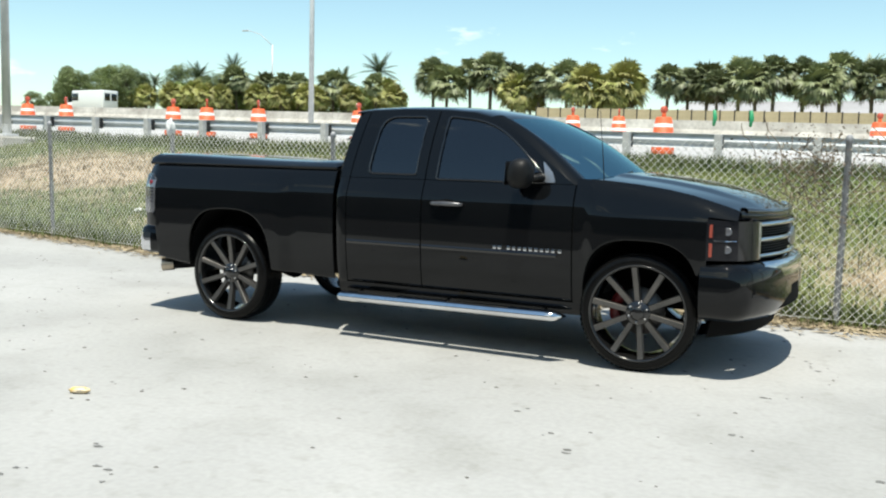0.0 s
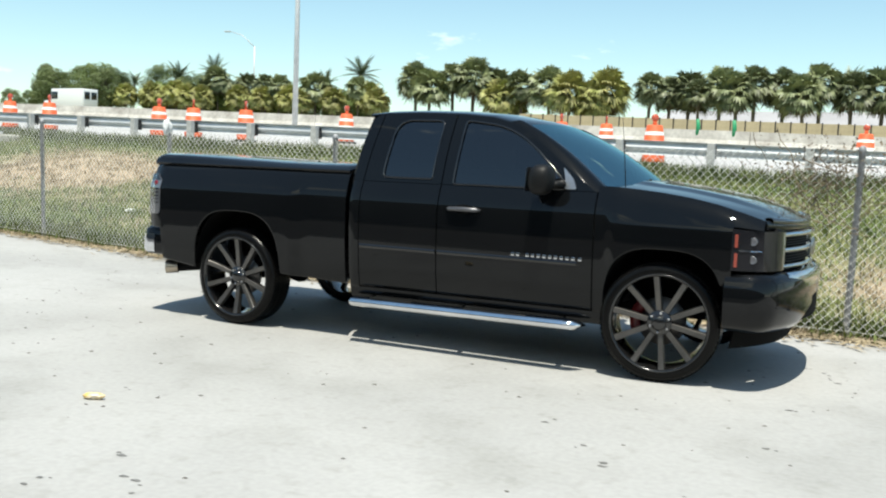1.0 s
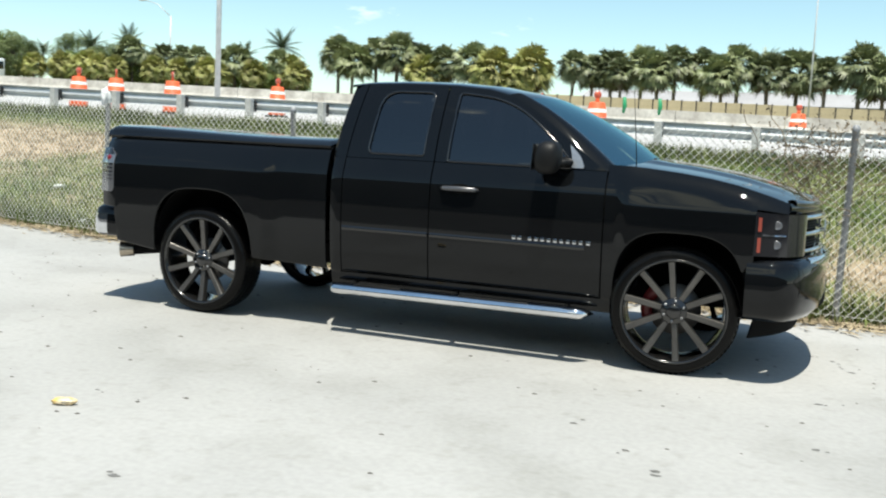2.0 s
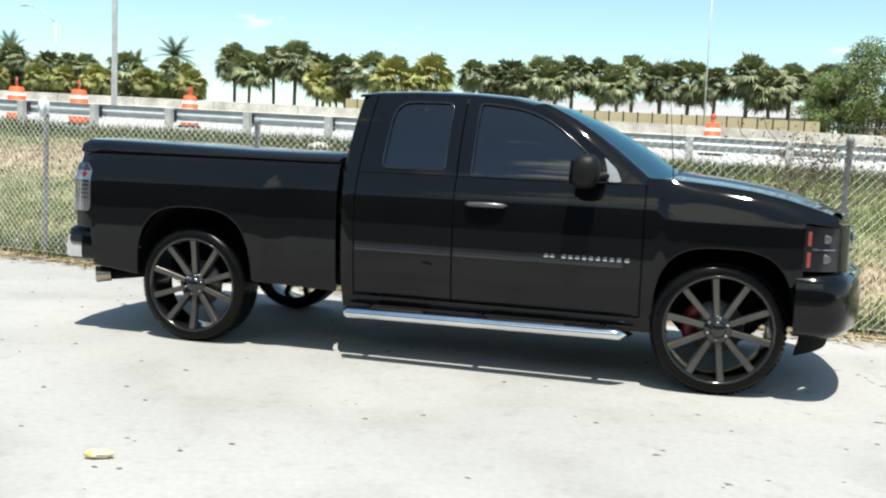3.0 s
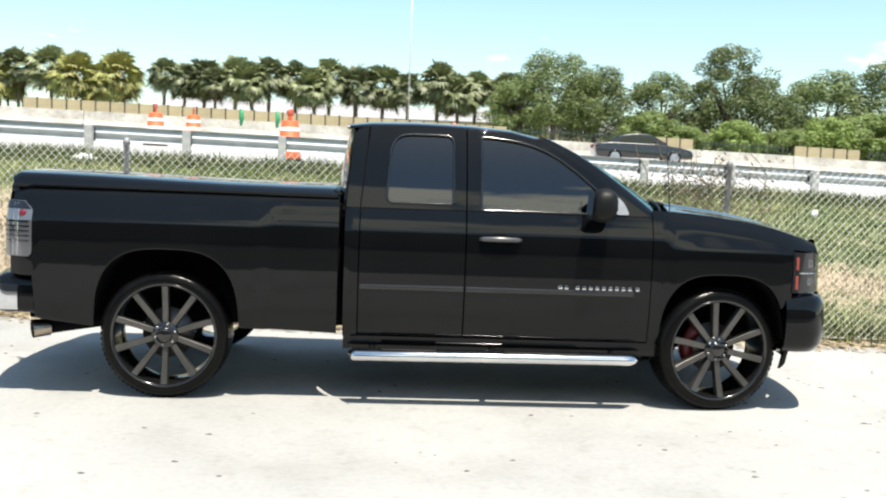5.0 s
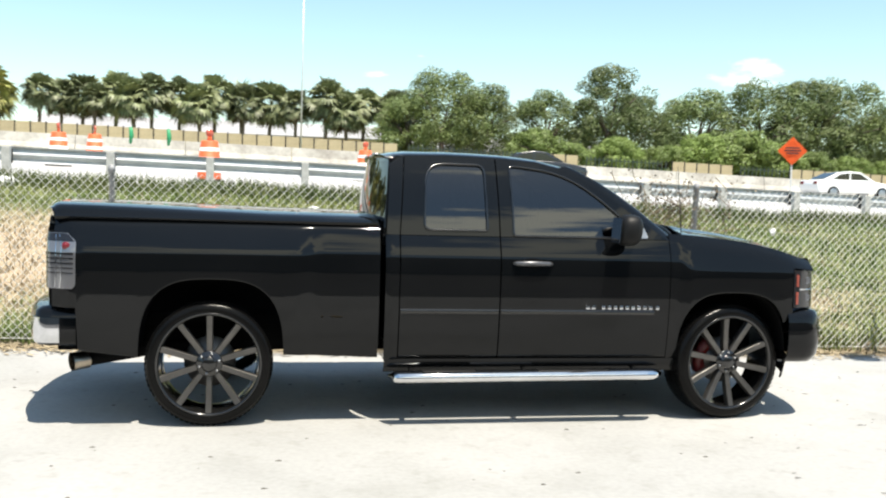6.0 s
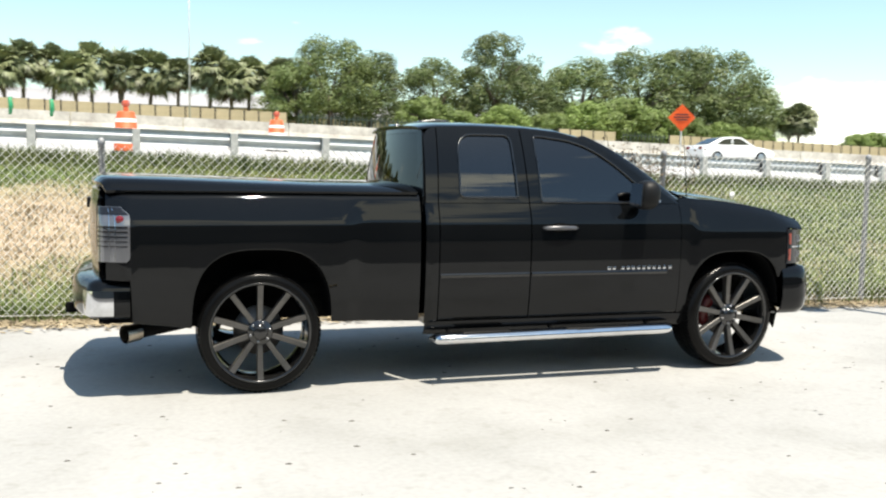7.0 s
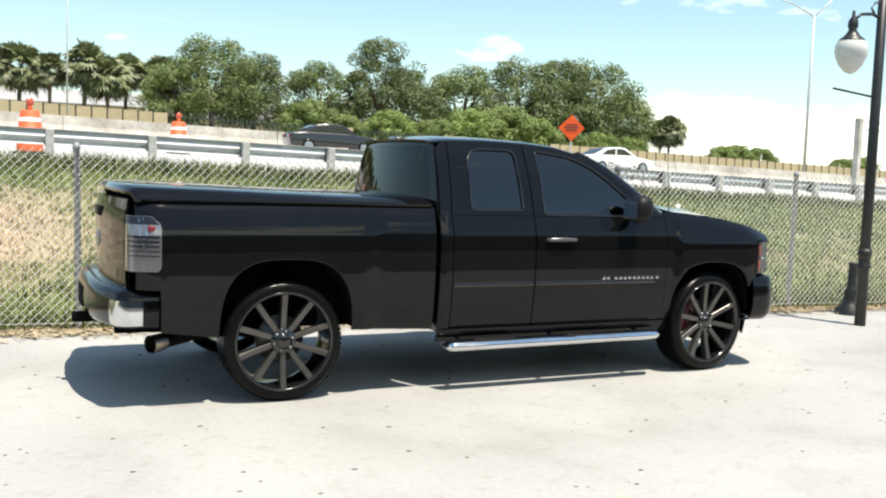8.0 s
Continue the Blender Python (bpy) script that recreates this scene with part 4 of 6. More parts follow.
    # tail lamp
    def tail(z, a, s=s):
        front = -0.785 - 0.055 * smooth01(1.17, 1.245, z) ** 2 - 0.02 * smooth01(0.93, 0.90, z) ** 2
        if a < 0.7:
            x = front + (-0.925 - front) * a / 0.7
            return (x, s * (bed_width(x, z) + 0.005), z)
        t = (a - 0.7) / 0.3
        return (-0.925 - 0.06 * math.sin(t * math.pi / 2), s * (bed_width(-0.925, z) + 0.005 - 0.115 * t * t - 0.005 * t), z)
    lamp = part("tail_lamp", grid(span(0.898, 1.245, 20), span(0, 1, 20), tail, toward=(-1, s, 0)), M_LENS, truck, "clear tail lamp with a red spot", thick=0.02)
    for zz, hh in ((1.118, 0.006), (1.088, 0.005), (1.058, 0.004), (1.028, 0.003), (0.998, 0.003)):
        part("reflector_bar", grid([zz - hh, zz, zz + hh], span(0.06, 0.92, 10), lambda z, a, zz=zz: Vector(tail(z, a)) + Vector((-0.002, s * 0.003, 0)), toward=(-1, s, 0)), M_SMOKE, lamp, thick=0.004)
    part("lamp_bezel", grid([1.195, 1.22, 1.243], span(0.02, 0.95, 12), lambda z, a: Vector(tail(z, a)) + Vector((-0.002, s * 0.003, 0)), toward=(-1, s, 0)), M_SMOKE, lamp, thick=0.004)
    for aa in (0.44, 0.62):
        part("lens_rib", grid(span(0.905, 1.235, 6), [aa - 0.012, aa, aa + 0.012], lambda z, a: Vector(tail(z, a)) + Vector((-0.001, s * 0.004, 0)), toward=(-1, s, 0)), M_CHROME, lamp, thick=0.003)
    c = Vector(tail(1.165, 0.30))
    bm = lathe(bmesh.new(), [(0.0, 0.008), (0.02, 0.007), (0.026, 0.0)], 14, axis="y")
    for v in bm.verts:
        v.co = Vector((v.co.x, s * v.co.y, v.co.z)) + c
    part("red_lens", bm, M_REDLENS, lamp)

    # headlamp
    def head(z, a, s=s):
        x = 4.112 + 0.185 * a
        y = fender_width(min(x, 4.36), 0.95) + 0.006 - 0.05 * a * a
        return (x + 0.02 * (1.06 - z) * a, s * y, z + (-0.012 * a if z > 0.95 else 0.0))
    hl = part("headlamp", grid(span(0.812, 1.082, 10), span(0, 1, 10), head, toward=(0.5, s, 0)), M_SMOKE, truck, "clear headlamp with a dark housing", thick=0.02)

    def front_lens(z, a, s=s):
        p = Vector(head(z, 1.0))
        return p + Vector((0.095 * math.sin(a * math.pi / 2), -s * 0.20 * a, 0))
    part("front_lens", grid(span(0.812, 1.082, 6), span(0, 1, 8), front_lens, toward=(1, s * 0.3, 0)), M_SMOKE, hl, thick=0.02)
    for a0, a1 in ((0.10, 0.20),):
        for z0, z1 in ((0.835, 0.925), (0.965, 1.05)):
            part("amber_reflector", grid(span(z0, z1, 3), span(a0, a1, 3), lambda z, a: Vector(head(z, a)) + Vector((0, s * 0.005, 0)), toward=(0, s, 0)), M_MARKER, hl, thick=0.004)
    for z0, a0, r0 in ((0.885, 0.66, 0.022), (1.012, 0.66, 0.022)):
        c = Vector(head(z0, a0)) + Vector((0, s * 0.002, 0))
        bm = lathe(bmesh.new(), [(0.0, 0.002), (0.012, 0.004), (0.02, 0.001), (r0, 0.006), (r0 + 0.004, 0.0)], 20, axis="y")
        for v in bm.verts:
            v.co = Vector((v.co.x * 1.15, s * v.co.y, v.co.z)) + c
        part("reflector_bowl", bm, M_LENS, hl)
    part("lamp_divider", grid([0.938, 0.945, 0.952], span(0.25, 0.95, 5), lambda z, a: Vector(head(z, a)) + Vector((0, s * 0.006, 0)), toward=(0, s, 0)), M_CHROME, hl, thick=0.006)

# front-door badge: small bright bars, no lettering
for s in (-1, 1):
    xs = [2.575, 2.615] + span(2.688, 3.035, 9) + [3.085]
    for i, x in enumerate(xs):
        w = 0.024 if i not in (0, 1, 11) else 0.026
        x_a = x if s < 0 else 5.66 - x
        bm = box(bmesh.new(), (x_a - w / 2, s * soft_width(0.795) - 0.004, 0.788), (x_a + w / 2, s * soft_width(0.795) + 0.004, 0.812), 0.002)
        part("badge", bm, M_CHROME, truck, "small chrome badge bar")

# roof
def roof(x, u):
    top = lerp([(1.17, 1.790), (1.30, 1.804), (1.60, 1.812), (1.95, 1.808), (2.25, 1.784), (2.45, 1.736), (2.60, 1.665)], x)
    y_edge = cab_width(top)
    crown = 0.040 * (1 - abs(u) ** 2.6) ** (1 / 2.6) + 0.016 * (1 - u * u)
    rear = 0.02 * smooth01(1.30, 1.17, x)
    return (x + (0.10 * (1 - u * u) if x > 2.2 else -0.05 * (1 - u * u) if x < 1.3 else 0) * (smooth01(2.2, 2.6, x) if x > 2.2 else smooth01(1.3, 1.17, x)), y_edge * u, top + crown - rear * (1 - u * u))


US = [-1, -0.998, -0.993, -0.985, -0.97, -0.95, -0.92, -0.88, -0.82, -0.7, -0.5, -0.25, 0, 0.25, 0.5, 0.7, 0.82, 0.88, 0.92, 0.95, 0.97, 0.985, 0.993, 0.998, 1]
part("roof", grid([1.17, 1.20, 1.25, 1.32, 1.45, 1.6, 1.8, 2.0, 2.15, 2.25, 2.33, 2.4, 2.46, 2.5], US, roof, toward=(0, 0, 1)), M_PAINT, truck, thick=0.015)


# windscreen
def screen(u, v):
    top = Vector(roof(2.5, u * 0.95))
    low = Vector((3.235 + 0.20 * (1 - u * u), 0.79 * u, 1.276 + 0.01 * (1 - u * u)))
    c = low.lerp(top, v)
    return c + Vector((0.0, 0, 0.045 * math.sin(math.pi * v)))


part("windscreen", grid(span(-1, 1, 17), span(0, 1, 10), screen, toward=(1, 0, 0.5)), M_SCREEN, truck, "raked windscreen with sky blue put into its gloss")
for y0 in (-0.35, 0.25):
    bm = bmesh.new()
    pts = [Vector(screen(u, 0.0 + 0.10 * k / 4)) + Vector((0.02, 0, 0.02)) for k, u in enumerate(span(y0 / 0.79 - 0.55, y0 / 0.79 + 0.15, 5))]
    tube(bm, pts, 0.009, 6)
    part("wiper", bm, M_TRIM, truck)
bm = grid(span(-1, 1, 13), span(0, 1, 3), lambda u, v: (3.235 + 0.20 * (1 - u * u) + 0.10 * v, 0.80 * u, 1.272 + 0.006 * v), toward=(0, 0, 1))
part("cowl", bm, M_TRIM, truck, thick=0.02)


# bonnet
def hood(x, u):
    xe = x - 0.065 * smooth01(3.95, 4.36, x) * abs(u) ** 3
    z = lerp(HOOD_EDGE, xe)
    y = (fender_width(xe, z) - 0.005) * u
    crown = 0.030 * (1 - abs(u) ** 3)
    bulge = 0.018 * (smooth01(0.70, 0.52, abs(u))) * smooth01(4.34, 4.0, x)
    nose = 0.085 * (1 - u * u) * smooth01(3.9, 4.34, x)
    back = 0.12 * (1 - u * u) * smooth01(3.5, 3.28, x)
    drop = 0.03 * smooth01(4.2, 4.36, x) * (1 - u * u)
    return (xe + nose + back, y, z + crown + bulge - drop)


US2 = [-1, -0.99, -0.96, -0.9, -0.8, -0.72, -0.66, -0.6, -0.54, -0.48, -0.3, -0.1, 0.1, 0.3, 0.48, 0.54, 0.6, 0.66, 0.72, 0.8, 0.9, 0.96, 0.99, 1]
part("bonnet", grid([3.28, 3.32, 3.4, 3.5, 3.62, 3.75, 3.9, 4.0, 4.1, 4.2, 4.27, 4.32, 4.345, 4.36], US2, hood, toward=(0, 0, 1)), M_PAINT, truck, thick=0.015)
bm = grid(span(-1, 1, 19), span(0, 1, 5), lambda u, v: Vector(hood(4.36, u)) + Vector((0.012 * math.sin(v * math.pi), 0, -0.06 * v)), toward=(1, 0, 0))
part("bonnet_lip", bm, M_PAINT, truck, thick=0.02)


# smoked stone guard standing along the bonnet's front edge
def guard(u, v):
    a = Vector(hood(4.36, u))
    return a + Vector(((-0.055, -0.025, 0.004, 0.014, 0.010)[v], 0, (0.012, 0.026, 0.024, 0.004, -0.012)[v]))


part("stone_guard", grid(span(-0.93, 0.93, 29), range(5), guard, toward=(1, 0, 0.5)), M_SMOKE, truck, "smoked plastic stone guard", thick=0.004)


# grille
def nose_x(y):
    return 4.475 - 0.15 * (abs(y) / 0.80) ** 2.2


bm = bmesh.new()
for z0, z1 in ((0.815, 0.847), (1.030, 1.060), (0.925, 0.958)):
    grid(span(-0.66, 0.66, 17), range(4), lambda y, k: (nose_x(y) + (0, 0.02, 0.02, 0)[k], y, z0 + (z1 - z0) * (0, 0.25, 0.75, 1)[k]), bm, toward=(1, 0, 0))
grille = part("grille", bm, M_CHROME, truck, "chrome-framed dark grille", thick=0.02)
for s in (-1, 1):
    bm = grid(span(0.815, 1.060, 5), range(4), lambda z, k: (nose_x(0.66) + (0, 0.02, 0.02, 0)[k], s * (0.64 + 0.05 * (0, 0.3, 0.7, 1)[k]), z), toward=(1, 0, 0))
    part("grille_end", bm, M_CHROME, grille, thick=0.02)
for z in span(0.858, 0.912, 4) + span(0.970, 1.020, 4):
    bm = grid(span(-0.65, 0.65, 13), range(3), lambda y, k: (nose_x(y) - 0.012 + (0, 0.008, 0)[k], y, z + 0.004 * k), toward=(1, 0, 0))
    part("grille_slat", bm, M_TRIM, grille, thick=0.006)
bm = grid(span(-0.70, 0.70, 9), span(0.80, 1.075, 3), lambda y, z: (nose_x(y) - 0.035, y, z), toward=(1, 0, 0))
part("grille_back", bm, M_DARK, grille, thick=0.01)
bm = lathe(bmesh.new(), [(0, 0.012), (0.06, 0.01), (0.07, 0.0)], 20, axis="x", center=(nose_x(0) + 0.02, 0, 0.941))
for v in bm.verts:
    v.co.y *= 1.5
part("emblem", bm, M_STEEL, grille, "plain oval emblem")


# front bumper
def bumper(a, k):
    """a: -1 to 1 round the nose; k: up the section."""
    prof = [(-0.10, 0.400), (-0.02, 0.415), (0.02, 0.465), (0.035, 0.55), (0.035, 0.65), (0.025, 0.735), (0.0, 0.782), (-0.08, 0.800)]
    o, z = prof[int(k)]
    y = 0.945 * math.copysign(min(1.0, abs(a) / 0.72) ** 1.0, a)
    if abs(a) <= 0.72:
        x = 4.50 - 0.17 * (abs(y) / 0.945) ** 3.0
        n = Vector((1, math.copysign(0.6 * (abs(a) / 0.72) ** 2, a), 0)).normalized()
    else:
        t = (abs(a) - 0.72) / 0.28
        x = 4.33 - 0.25 * t
        y = math.copysign(0.945 + 0.045 * min(1, t * 3) - 0.0 * t, a)
        n = Vector((0.3 * (1 - t), math.copysign(1.0, a), 0)).normalized()
    return (x + n.x * o, y + n.y * o, z)


part("front_bumper", grid(span(-1, 1, 41), range(8), bumper, toward=(1, 0, 0)), M_PAINT, truck, "black front bumper", thick=0.015)
bm = grid(span(-0.70, 0.70, 17), range(4), lambda y, k: (4.525 - 0.145 * (abs(y) / 0.8) ** 2.3 + (0.005, 0.022, 0.02, 0.0)[k], y, (0.672, 0.687, 0.782, 0.797)[k]), toward=(1, 0, 0))
part("bumper_cap", bm, M_CHROME, truck, "bright chrome bumper face", thick=0.02)
bm = grid(span(-0.62, 0.62, 13), span(0.46, 0.60, 3), lambda y, z: (4.538 - 0.14 * (abs(y) / 0.8) ** 2.3, y, z), toward=(1, 0, 0))
part("bumper_intake", bm, M_DARK, truck, thick=0.01)
bm = grid(span(-0.88, 0.88, 23), span(0, 1, 4), lambda y, v: (4.40 - 0.20 * (abs(y) / 0.8) ** 2.6 - 0.03 * v, y, 0.42 - 0.14 * v), toward=(1, 0, 0))
part("air_dam", bm, M_DARK, truck, thick=0.012)

# cab back wall, rear window
def back(u, v):
    z = 1.20 + 0.610 * v
    lean = lerp([(0, 1.145), (0.2, 1.152), (1, 1.20)], v)
    y = (cab_width(z) - 0.012) * u if z > 1.27 else 0.9 * u
    return (lean - (0.115 - 0.06 * v) * (1 - u * u), y, z)


bm = bmesh.new()
grid(span(-1, -0.90, 4), span(0, 1, 8), back, bm, toward=(-1, 0, 0))
grid(span(0.90, 1, 4), span(0, 1, 8), back, bm, toward=(-1, 0, 0))
grid(span(-0.90, 0.90, 11), span(0, 0.16, 3), back, bm, toward=(-1, 0, 0))
grid(span(-0.90, 0.90, 11), span(0.93, 1, 3), back, bm, toward=(-1, 0, 0))
part("cab_back", bm, M_PAINT, truck, thick=0.02)
bm = grid(span(-0.905, 0.905, 13), span(0.15, 0.935, 7), lambda u, v: Vector(back(u, v)) + Vector((0.004, 0, 0)), toward=(-1, 0, 0))
part("rear_window", bm, M_REARGLASS, truck, "dark tinted rear window")
bm = grid(span(-0.92, 0.92, 5), span(0.42, 1.20, 4), lambda y, z: (1.175, y, z), toward=(-1, 0, 0))
part("cab_back_panel", bm, M_PAINT, truck, thick=0.02)
bm = box(bmesh.new(), (1.160, -0.10, 1.812), (1.205, 0.10, 1.846), 0.01)
part("brake_lamp", bm, M_LENS, truck, "clear high brake lamp")

# bed cover
def cover(x, u):
    end = smooth01(-0.978, -0.93, x) * smooth01(1.125, 1.09, x)
    edge = 1 - abs(u) ** 8
    rib = 0.006 * smooth01(0.86, 0.80, abs(u))
    tail = 0.065 * (1 - abs(u) ** 2.5) * smooth01(-0.4, -0.978, x)
    rise = 0.034 * smooth01(0.7, -0.95, x) * smooth01(1.0, 0.93, abs(u))
    tail -= 0.05 * abs(u) ** 7 * smooth01(-0.4, -0.978, x)
    return (x - tail, 0.918 * u, rise + 1.348 + 0.038 * min(1, edge * 1.6) * (0.3 + 0.7 * end) + 0.016 * (1 - u * u) + rib * end)


part("bed_cover", grid([-0.978, -0.972, -0.962, -0.945, -0.92, -0.7, -0.4, 0, 0.4, 0.8, 1.07, 1.10, 1.118], [-1, -0.995, -0.98, -0.96, -0.93, -0.88, -0.86, -0.83, -0.8, -0.6, -0.3, 0, 0.3, 0.6, 0.8, 0.83, 0.86, 0.88, 0.93, 0.96, 0.98, 0.995, 1], cover, toward=(0, 0, 1)), M_PAINT, truck, "glossy black hard bed cover", thick=0.02)

# tailgate
def gate(u, z):
    bow = 0.075 * (1 - u * u) + 0.012 * smooth01(0.80, 1.0, z) - 0.02 * smooth01(1.22, 1.34, z)
    return (-0.978 - bow, 0.83 * u, z)


gate_ob = part("tailgate", grid(span(-1, 1, 15), span(0.70, 1.345, 12), gate, toward=(-1, 0, 0)), M_PAINT, truck, "gloss black tailgate", thick=0.03)
bm = box(bmesh.new(), (-1.080, -0.13, 1.20), (-1.040, 0.13, 1.27), 0.008)
part("gate_handle", bm, M_TRIM, gate_ob)
bm = lathe(bmesh.new(), [(0, -0.01), (0.05, -0.008), (0.06, 0.0)], 20, axis="x", center=(-1.066, 0, 1.03))
for v in bm.verts:
    v.co.y *= 1.6
part("emblem", bm, M_STEEL, gate_ob, "plain oval emblem")

# rear bumper
def rear_bumper(a, k):
    prof = [(-0.05, 0.525), (0.0, 0.535), (0.018, 0.56), (0.022, 0.63), (0.02, 0.70), (0.006, 0.752), (-0.03, 0.776), (-0.13, 0.782)]
    o, z = lerp([(i, p[0]) for i, p in enumerate(prof)], k), lerp([(i, p[1]) for i, p in enumerate(prof)], k)
    if abs(a) <= 0.66:
        y = 0.86 * a / 0.66
        x = -1.160 + 0.120 * (abs(a) / 0.66) ** 3
        n = Vector((-1, 0, 0))
    elif abs(a) <= 0.80:
        ang = (abs(a) - 0.66) / 0.14 * math.pi / 2
        x = -1.04 + 0.08 * (1 - math.cos(ang))
        y = math.copysign(0.86 + 0.085 * math.sin(ang), a)
        n = Vector((-math.cos(ang), math.copysign(math.sin(ang), a), 0))
    else:
        x = -0.96 + (abs(a) - 0.80) / 0.20 * 0.17
        y = math.copysign(0.945, a)
        n = Vector((0, math.copysign(1, a), 0))
    return (x + n.x * o, y + n.y * o, z)


rb = part("rear_bumper", grid(span(-1, 1, 51), range(8), rear_bumper, toward=(-1, 0, 0)), M_PAINT, truck, "black rear step bumper", thick=0.02)
for s in (-1, 1):
    bm = grid(span(0.64, 0.885, 20), span(1.6, 4.2, 6), lambda a, k: Vector(rear_bumper(s * a, k)) + Vector((-0.006 if a < 0.73 else -0.001, s * (0.006 if a > 0.70 else 0.0), 0)), toward=(-1, s, 0))
    part("bumper_face", bm, M_CHROME, rb, "bright chrome bumper corner", thick=0.006)
bm = box(bmesh.new(), (-1.24, -0.035, 0.44), (-1.06, 0.035, 0.51), 0.008)
part("tow_hitch", bm, M_DARK, rb)
bm = box(bmesh.new(), (-1.186, -0.17, 0.57), (-1.166, 0.17, 0.71), 0.004)
part("plate_recess", bm, M_DARK, rb)

# exhaust
bm = bmesh.new()
tube(bm, [(-0.74, -0.82, 0.422), (-0.79, -0.851, 0.418), (-0.83, -0.875, 0.415)], [0.056, 0.058, 0.060], 24, caps=False)
tube(bm, [(-0.83, -0.875, 0.415), (-0.74, -0.82, 0.422)], [0.054, 0.05], 24, caps=False)
part("exhaust_tip", bm, M_BRASSY, truck, "polished exhaust tip")
# the pipe behind the tip is painted black for the shade under the bed
part("exhaust_pipe", tube(bmesh.new(), [(0.4, -0.50, 0.50), (-0.30, -0.60, 0.47), (-0.75, -0.825, 0.422)], 0.047, 16), M_DARK, truck, "exhaust pipe with under-body shade put into its black")
# aerial
bm = tube(bmesh.new(), [(3.33, -0.79, 1.28), (3.31, -0.79, 1.50), (3.28, -0.79, 1.80)], [0.004, 0.003, 0.002], 6)
part("aerial", bm, M_TRIM, truck)

# chassis and inner bodies
for s in (-1, 1):
    part("frame_rail", box(bmesh.new(), (-1.0, s * 0.42 - 0.04, 0.42), (4.2, s * 0.42 + 0.04, 0.58), 0.01), M_DARK, truck, smooth=False)
part("floor_pan", box(bmesh.new(), (1.2, -0.85, 0.42), (3.2, 0.85, 0.47), 0.01), M_DARK, truck, smooth=False)
part("bed_floor", box(bmesh.new(), (-0.90, -0.62, 0.62), (1.1, 0.62, 0.70), 0.01), M_DARK, truck, smooth=False)
part("bed_liner", box(bmesh.new(), (-0.93, -0.87, 0.98), (1.10, 0.87, 1.335), 0.01), M_DARK, truck, smooth=False)
# dark block added for the shade in the open gap between cab and bed
part("gap_filler", box(bmesh.new(), (1.105, -0.84, 0.52), (1.150, 0.84, 1.29), 0.008), M_DARK, truck, smooth=False)
part("engine", box(bmesh.new(), (3.0, -0.58, 0.40), (4.30, 0.58, 0.98), 0.05), M_DARK, truck, smooth=False)
part("engine_bay", box(bmesh.new(), (3.28, -0.80, 0.99), (4.30, 0.80, 1.10), 0.02), M_DARK, truck, smooth=False)
part("radiator_frame", box(bmesh.new(), (4.10, -0.82, 0.60), (4.25, 0.82, 1.06), 0.02), M_DARK, truck, smooth=False)
part("rear_axle", tube(bmesh.new(), [(0, -0.75, WHEEL_R), (0, 0.75, WHEEL_R)], 0.05, 12), M_DARK, truck)
part("differential", lathe(bmesh.new(), [(0.0, -0.17), (0.09, -0.14), (0.14, 0.0), (0.09, 0.14), (0.0, 0.17)], 16, axis="y", center=(0, 0, WHEEL_R)), M_DARK, truck)
part("drive_shaft", tube(bmesh.new(), [(0.15, 0, WHEEL_R), (2.4, 0, 0.46)], 0.04, 10), M_DARK, truck)
part("front_axle", tube(bmesh.new(), [(3.645, -0.7, 0.38), (3.645, 0.7, 0.38)], 0.035, 10), M_DARK, truck)
# cab floor and seats
bm = bmesh.new()
box(bm, (1.22, -0.86, 0.50), (3.35, 0.86, 0.56), 0.01)
box(bm, (2.95, -0.84, 0.9), (3.35, 0.84, 1.22), 0.06)
part("dashboard", bm, M_SEAT, truck)
for xs, ys in ((2.15, -0.42), (2.15, 0.42), (1.35, 0.0)):
    bm = bmesh.new()
    w = 0.27 if ys else 0.7
    box(bm, (xs, ys - w, 0.56), (xs + 0.5, ys + w, 0.86), 0.06)
    box(bm, (xs - 0.14, ys - w, 0.8), (xs + 0.06, ys + w, 1.40), 0.06)
    box(bm, (xs - 0.14, ys - 0.13, 1.42), (xs - 0.02, ys + 0.13, 1.60), 0.04)
    part("seat", bm, M_SEAT, truck)
bm = bmesh.new()
lathe(bm, [(0.17, -0.015), (0.19, 0.0), (0.17, 0.015), (0.16, 0.0), (0.17, -0.015)], 24, axis="x", center=(2.85, 0.42, 1.12))
part("steering_wheel", bm, M_TRIM, truck)


